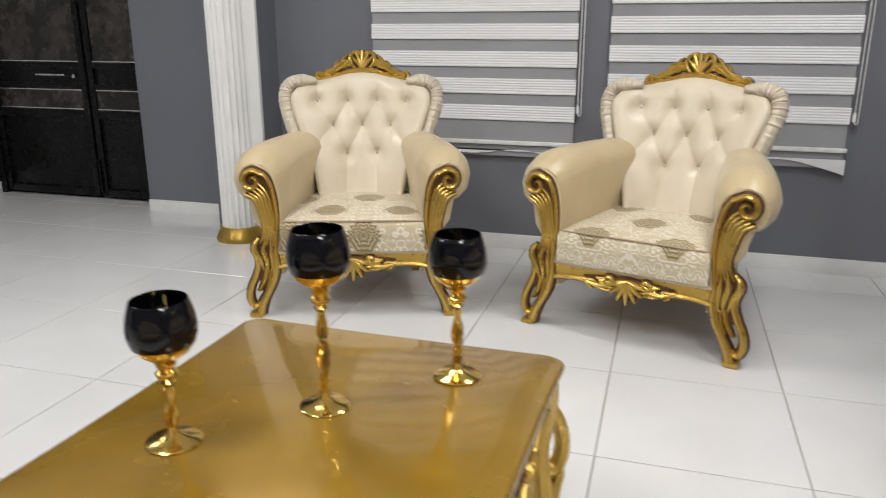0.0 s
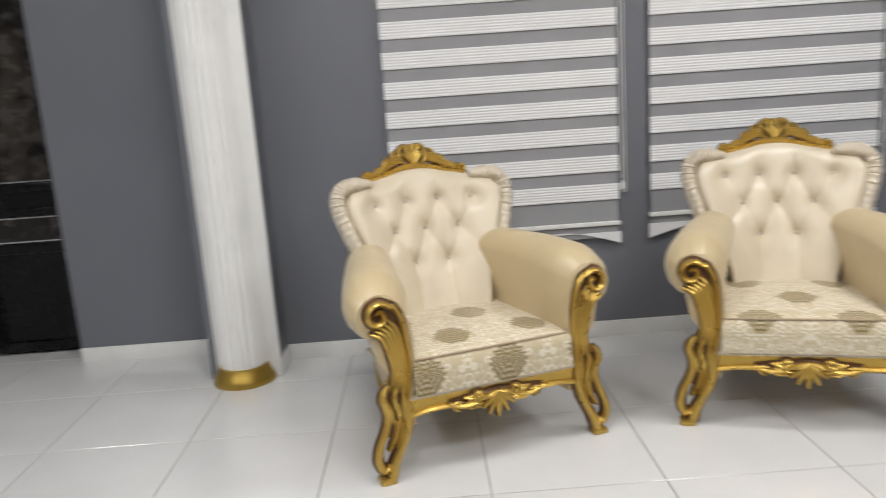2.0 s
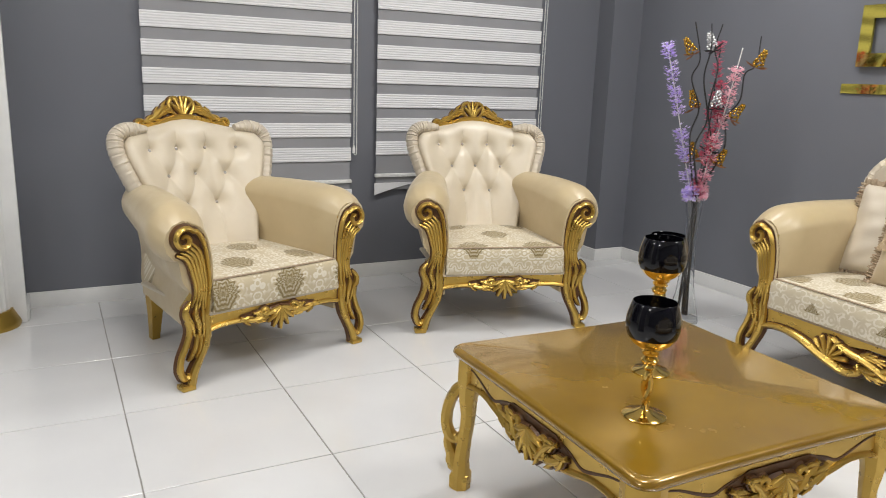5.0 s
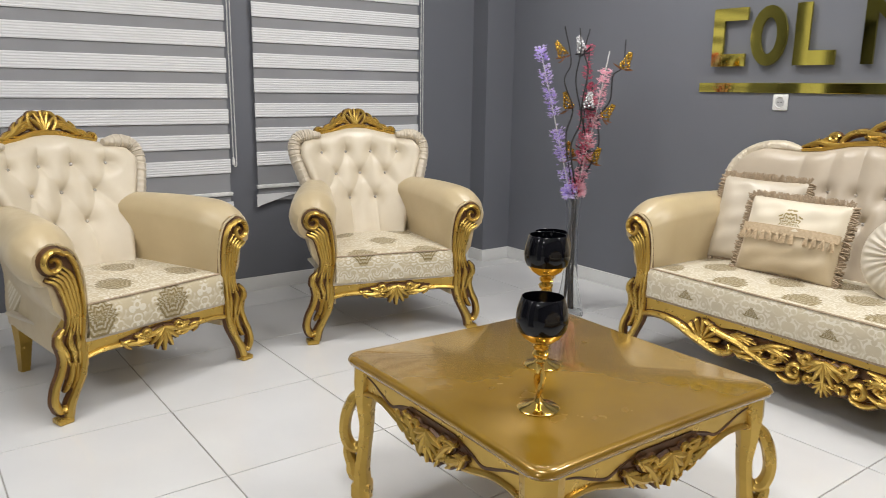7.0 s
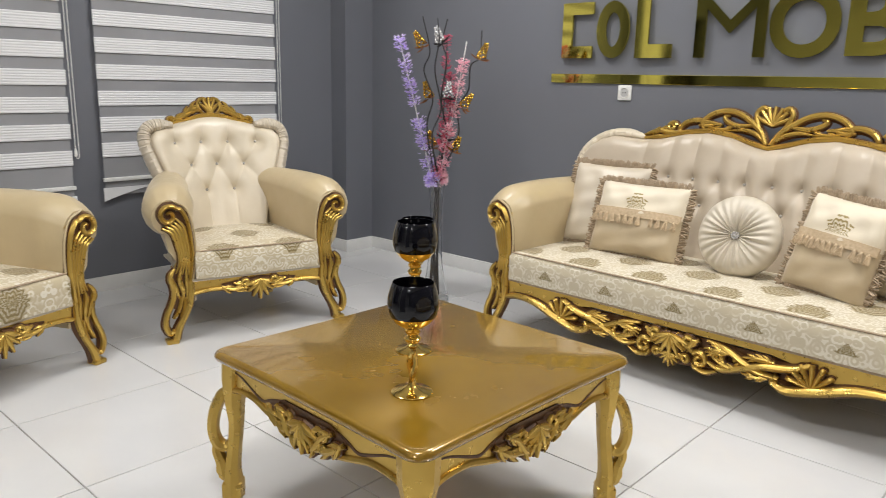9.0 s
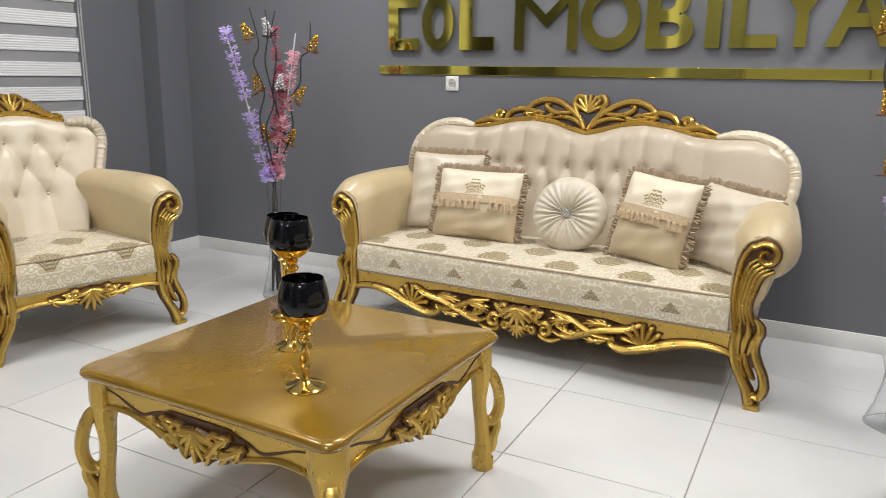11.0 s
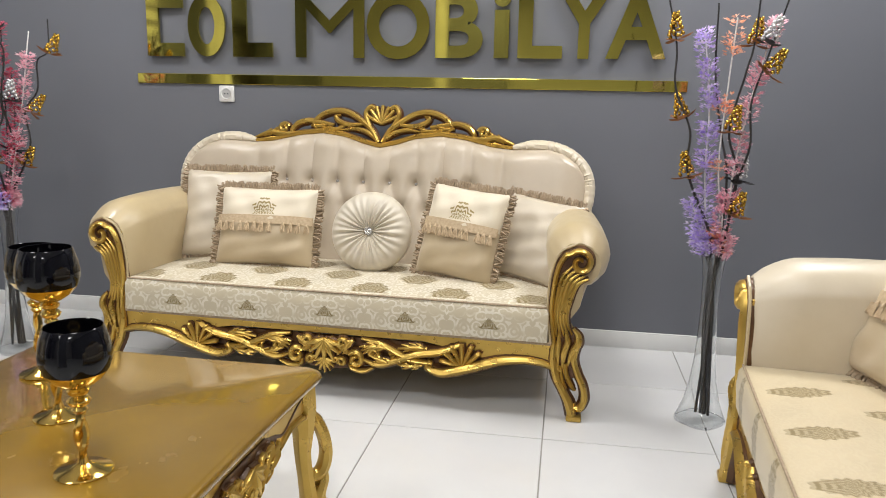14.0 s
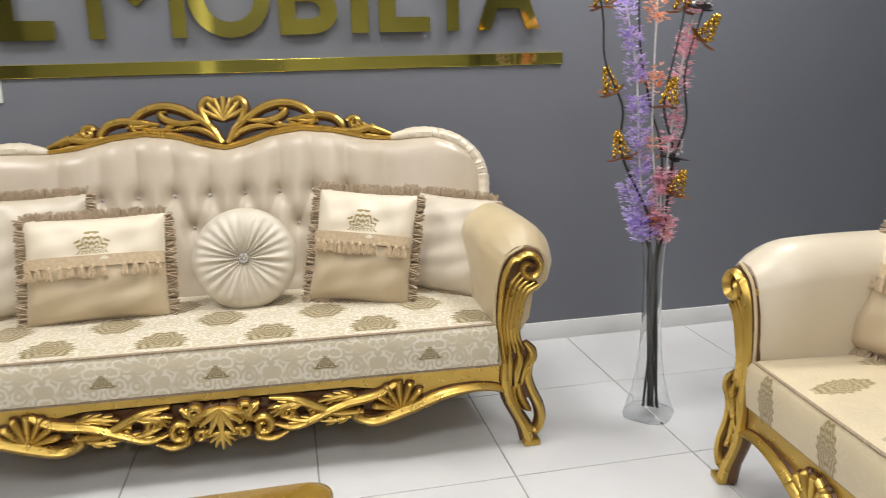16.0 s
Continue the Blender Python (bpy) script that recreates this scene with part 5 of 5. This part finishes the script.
def bouquet(x, y, H, right, depth, plan, label, seed, sway=0.0, spread=1.0):
    """Artificial stems standing in a vase. plan rows: kind, points of (across, height)."""
    rng = random.Random(seed)
    root = empty("flower_arrangement", pose(x, y, 0), label, "flowers", "artificial flowers")
    R, D = Vector((*right, 0)), Vector((*depth, 0))

    def place(pts, dd):
        out = []
        for k, (a, z) in enumerate(pts):
            a = a * (spread if a > 0 else 1.0) + sway * min(1.0, max(0.0, (z - H) / 0.4))
            q = R * a + D * (dd * max(0.0, (z - H) / 0.8) + 0.010 * math.sin(k * 2.1 + dd * 40))
            out.append((q.x, q.y, z))
        return smooth_path(out, 8)

    for row in plan:
        kind, pts = row[0], row[1]
        dd = rng.uniform(-0.07, 0.07)
        foot = (rng.uniform(-0.035, 0.035), 0.03)
        neck = (rng.uniform(-0.014, 0.014), 0.45)
        path = place([foot, neck, (pts[0][0] * 0.6, H + 0.01)] + pts, dd)
        if kind == "twig":
            bm = bmesh.new()
            tube(bm, path, [0.0055, 0.005, 0.004, 0.003], seg=6, curve=False)
            part("twig", bm, TWIG, root, "curly black twig")
            continue
        cut = next(i for i, p in enumerate(path) if p[2] > H - 0.01)
        bm = bmesh.new()
        tube(bm, path[:cut + 1], [0.0055, 0.005], seg=6, curve=False)
        part("lower_stem", bm, TWIG, root, "black wrapped lower stem")
        bm = bmesh.new()
        tube(bm, path[cut:], [0.0034, 0.0026], seg=6, curve=False)
        part("stem", bm, PLASTIC if kind in ("lilac", "pink", "orange") else TWIG, root)
        start = next(i for i, p in enumerate(path) if p[2] > H - 0.03)
        bm = bmesh.new()
        size, r0, r1, cnt = {"lilac": (0.021, 0.040, 0.030, 980), "pink": (0.021, 0.038, 0.028, 950), "crimson": (0.019, 0.032, 0.022, 600), "orange": (0.021, 0.038, 0.032, 520)}[kind]
        cnt = int(cnt * min(1.0, (path[-1][2] - H) / 0.75))
        spray(bm, path[start:], rng, r0, r1, cnt, size, row[2] if len(row) > 2 else ())
        part("flower_spike", bm, {"lilac": LILAC, "pink": PINK, "crimson": CRIMSON, "orange": ORANGE}[kind], root, kind + " feathery artificial flowers", False)["kind"] = "stuff"
    return root, R, D, rng


def berries(root, R, D, rng, a, z, lean, mat, leaf, dd=0.0, n=34):
    """A cone of small berries with leaves at its foot."""
    base = R * a + D * dd + Vector((0, 0, z))
    ax = (R * lean + Vector((0, 0, 1))).normalized()
    bm = bmesh.new()
    for k in range(n):
        f = k / n
        s = ax.orthogonal().normalized()
        s.rotate(Matrix.Rotation(k * 2.4, 3, ax))
        c = base + ax * (0.01 + 0.085 * f) + s * 0.027 * (1 - 0.75 * f)
        bmesh.ops.create_icosphere(bm, subdivisions=1, radius=rng.uniform(0.006, 0.009), matrix=Matrix.Translation(c))
    part("berry_cone", bm, mat, root, ("gold" if mat == BERRY else "silver") + " berry cone")["kind"] = "stuff"
    bm = bmesh.new()
    for k in range(4):
        s = ax.orthogonal().normalized()
        s.rotate(Matrix.Rotation(k * 1.7 + rng.random(), 3, ax))
        d = (s + ax * rng.uniform(-0.2, 0.5)).normalized()
        w = d.cross(ax).normalized()
        L, nrm = rng.uniform(0.05, 0.07), d.cross(w) * 0.006
        vs = [bm.verts.new(base + q) for q in (Vector(), d * L * 0.35 + w * L * 0.3, d * L * 0.75 + w * L * 0.24, d * L, d * L * 0.75 - w * L * 0.24, d * L * 0.35 - w * L * 0.3)]
        mid = [bm.verts.new(base + d * L * 0.35 + nrm), bm.verts.new(base + d * L * 0.75 + nrm)]
        for f in ((vs[0], vs[1], mid[0]), (vs[1], vs[2], mid[1], mid[0]), (vs[2], vs[3], mid[1]), (vs[3], vs[4], mid[1]), (vs[4], vs[5], mid[0], mid[1]), (vs[5], vs[0], mid[0])):
            bm.faces.new(f)
    part("leaf_rosette", bm, leaf, root, "dark artificial leaves")


VH = 0.68
vase(2.86, 0.06, VH, "tall flared clear glass vase on floor in corner")
b1 = bouquet(2.86, 0.06, VH, (0.66, -0.75), (0.75, 0.66), [
    ("lilac", [(-0.03, 0.72), (-0.09, 0.95), (-0.15, 1.2), (-0.22, 1.47)], ((0.25, 0.30), (0.62, 0.66))),
    ("pink", [(0.02, 0.72), (0.06, 0.9), (0.12, 1.15), (0.18, 1.46)], ((0.92, 1.0), (0.0, 0.05))),
    ("crimson", [(0.0, 0.75), (0.03, 0.95), (0.04, 1.2), (0.05, 1.48)], ((0.3, 0.42),)),
    ("crimson", [(0.02, 0.74), (0.05, 0.90), (0.08, 1.1), (0.08, 1.28)], ((0.0, 0.4),)),
    ("twig", [(-0.02, 0.75), (-0.06, 1.0), (-0.03, 1.15), (-0.08, 1.3), (-0.05, 1.4), (-0.09, 1.58)]),
    ("twig", [(0.0, 0.75), (-0.03, 0.95), (0.02, 1.1), (-0.02, 1.3), (0.0, 1.45), (-0.01, 1.57)]),
    ("twig", [(0.0, 0.75), (0.06, 0.95), (0.02, 1.15), (0.05, 1.35), (0.02, 1.45), (0.05, 1.57)]),
    ("twig", [(0.04, 0.75), (0.14, 0.95), (0.13, 1.1), (0.20, 1.2), (0.21, 1.33), (0.27, 1.38), (0.28, 1.52)]),
], "lilac, pink and crimson artificial flowers with gold berries", 11, 0.0, 0.82)
for a, z, lean, mt, lf in ((-0.085, 1.42, -0.6, BERRY, BROWN_LEAF), (-0.05, 1.15, -0.3, BERRY, BROWN_LEAF), (-0.03, 0.88, -0.2, BERRY, BROWN_LEAF), (0.01, 1.44, -0.3, PEARLS, BLACK_LEAF), (0.06, 1.15, 0.1, PEARLS, BLACK_LEAF),
                           (0.05, 0.93, 0.1, PEARLS, BLACK_LEAF), (0.27, 1.36, 0.4, BERRY, BROWN_LEAF), (0.16, 1.10, 0.7, BERRY, BROWN_LEAF), (0.10, 0.86, 0.5, BERRY, BROWN_LEAF)):
    berries(b1[0], b1[1], b1[2], b1[3], a * (0.82 if a > 0 else 1.0), z, lean, mt, lf, b1[3].uniform(-0.03, 0.03))
vase(2.69, -2.99, 0.655, "tall flared clear glass vase on floor between sofas")
b2 = bouquet(2.69, -2.99, 0.655, (-0.325, -0.945), (0.945, -0.325), [
    ("lilac", [(-0.03, 0.72), (-0.03, 0.95), (-0.03, 1.2), (-0.07, 1.45)], ((0.13, 0.2),)),
    ("lilac", [(-0.05, 0.70), (-0.06, 0.78), (-0.08, 0.84)]),
    ("orange", [(0.02, 0.80), (0.02, 1.0), (0.03, 1.25), (0.04, 1.50)], ((0.16, 0.42), (0.5, 0.64), (0.72, 0.86))),
    ("pink", [(0.05, 0.78), (0.08, 0.98), (0.13, 1.25), (0.185, 1.48)], ((0.14, 0.30), (0.40, 0.47), (0.86, 0.90))),
    ("pink", [(0.02, 0.68), (0.03, 0.76), (0.04, 0.86)]),
    ("twig", [(-0.02, 0.75), (-0.09, 0.95), (-0.08, 1.1), (-0.14, 1.25), (-0.15, 1.4), (-0.19, 1.58)]),
    ("twig", [(0.03, 0.75), (0.05, 0.95), (0.02, 1.1), (-0.02, 1.3), (-0.03, 1.55)]),
    ("twig", [(0.05, 0.75), (0.09, 0.95), (0.06, 1.1), (0.10, 1.3), (0.12, 1.4), (0.13, 1.56)]),
    ("twig", [(0.05, 0.75), (0.08, 0.9), (0.14, 1.05), (0.13, 1.2), (0.17, 1.35), (0.23, 1.55)]),
], "lilac, pink and orange artificial flowers with gold berries", 23, -0.04, 0.9)
for a, z, lean, mt, lf in ((-0.15, 1.42, -0.1, BERRY, BROWN_LEAF), (-0.11, 1.14, -0.3, BERRY, BROWN_LEAF), (0.07, 1.10, 0.2, BERRY, BROWN_LEAF), (0.12, 1.40, 0.1, BERRY, BROWN_LEAF), (0.18, 1.30, 0.6, BERRY, BROWN_LEAF), (0.08, 0.80, 0.3, BERRY, BROWN_LEAF),
                           (0.17, 1.40, 0.4, PEARLS, BLACK_LEAF), (0.09, 0.93, 0.2, PEARLS, BLACK_LEAF), (-0.09, 0.93, -0.2, BERRY, BROWN_LEAF)):
    berries(b2[0], b2[1], b2[2], b2[3], a * (0.9 if a > 0 else 1.0) - 0.04 * min(1.0, (z - 0.655) / 0.4), z, lean, mt, lf, b2[3].uniform(-0.03, 0.03))


# ---- cleaning things by the door ----
def broom(x0, y0, tilt_x, tilt_y, mat, head, label):
    root = empty("broom", pose(x0, y0, 0), label, "broom")
    bm = bmesh.new()
    tube(bm, [(0, 0, 0.08), (tilt_x * 0.5, tilt_y * 0.5, 0.6), (tilt_x, tilt_y, 1.2)], [0.011], seg=8)
    part("stick", bm, mat, root)
    bm = bmesh.new()
    box(bm, -0.15, -0.03, 0.045, 0.15, 0.03, 0.09, 0.012)
    part("head", bm, head, root)
    bm = bmesh.new()
    rng = random.Random(2)
    for k in range(160):
        x, y = rng.uniform(-0.145, 0.145), rng.uniform(-0.025, 0.025)
        tube(bm, [(x, y, 0.05), (x * 1.08, y * 1.3, 0.0)], [0.003, 0.002], seg=4, per=1)
    part("bristles", bm, simple("red_bristles", (0.35, 0.02, 0.03), (0.2, 0.01, 0.02), 0.7), root)


YELLOW = simple("yellow_plastic", (0.62, 0.47, 0.05), rough=0.4, scale=12)
GREYSTICK = simple("grey_stick", (0.45, 0.45, 0.46), rough=0.35, scale=12)
broom(-3.22, 1.47, -0.30, 0.20, YELLOW, YELLOW, "yellow broom with red bristles leaning on grey wall")
broom(-3.45, 1.52, -0.42, 0.14, GREYSTICK, simple("red_plastic", (0.42, 0.03, 0.04), rough=0.4), "grey-handled broom with red head leaning on wall")
bin_root = empty("waste_bin", pose(-3.62, 1.40, 0), "black plastic waste bin by the door wall", "bin")
bm = bmesh.new()
loft(bm, [[(sx * a, sy * b, z) for sx, sy in ((-1, -1), (1, -1), (1, 1), (-1, 1))] for a, b, z in ((0.13, 0.11, 0.0), (0.16, 0.14, 0.34), (0.168, 0.148, 0.345), (0.168, 0.148, 0.37), (0.15, 0.13, 0.37), (0.12, 0.10, 0.03))])
bmesh.ops.bevel(bm, geom=list(bm.edges), offset=0.006, segments=2, affect="EDGES")
part("body", bm, DARK, bin_root)
pan = empty("round_tray", pose(-3.05, 1.50, 0), "round dark metal tray on the tiles", "tray")
bm = bmesh.new()
lathe(bm, [(0.0, 0.0), (0.11, 0.0), (0.125, 0.02), (0.122, 0.022), (0.108, 0.005), (0.0, 0.004)], 32)
part("dish", bm, SILVER, pan)

# ---- floor tiles, last ----
TS, GAP = 0.60, 0.0022
tile_me = None
for i in range(-9, 6):
    for j in range(-8, 4):
        x0, x1 = max(i * TS + GAP, XL + 0.001), min((i + 1) * TS - GAP, XS - 0.001)
        y0, y1 = max(j * TS + GAP, YB + 0.001), min((j + 1) * TS - GAP, 2.19)
        if x1 - x0 < 0.02 or y1 - y0 < 0.02:
            continue
        full = abs(x1 - x0 - TS + 2 * GAP) < 1e-6 and abs(y1 - y0 - TS + 2 * GAP) < 1e-6
        if full and tile_me:
            ob = new("tile", tile_me)
            ob.parent = root_floor
        else:
            w, d = (x1 - x0) / 2, (y1 - y0) / 2
            ob = part("tile", boxed(-w, -d, -0.01, w, d, 0.0, bevel=0.0012, seg=1), TILE, root_floor, smooth=False)
            if full:
                tile_me = ob.data
        ob.location = ((x0 + x1) / 2, (y0 + y1) / 2, 0)
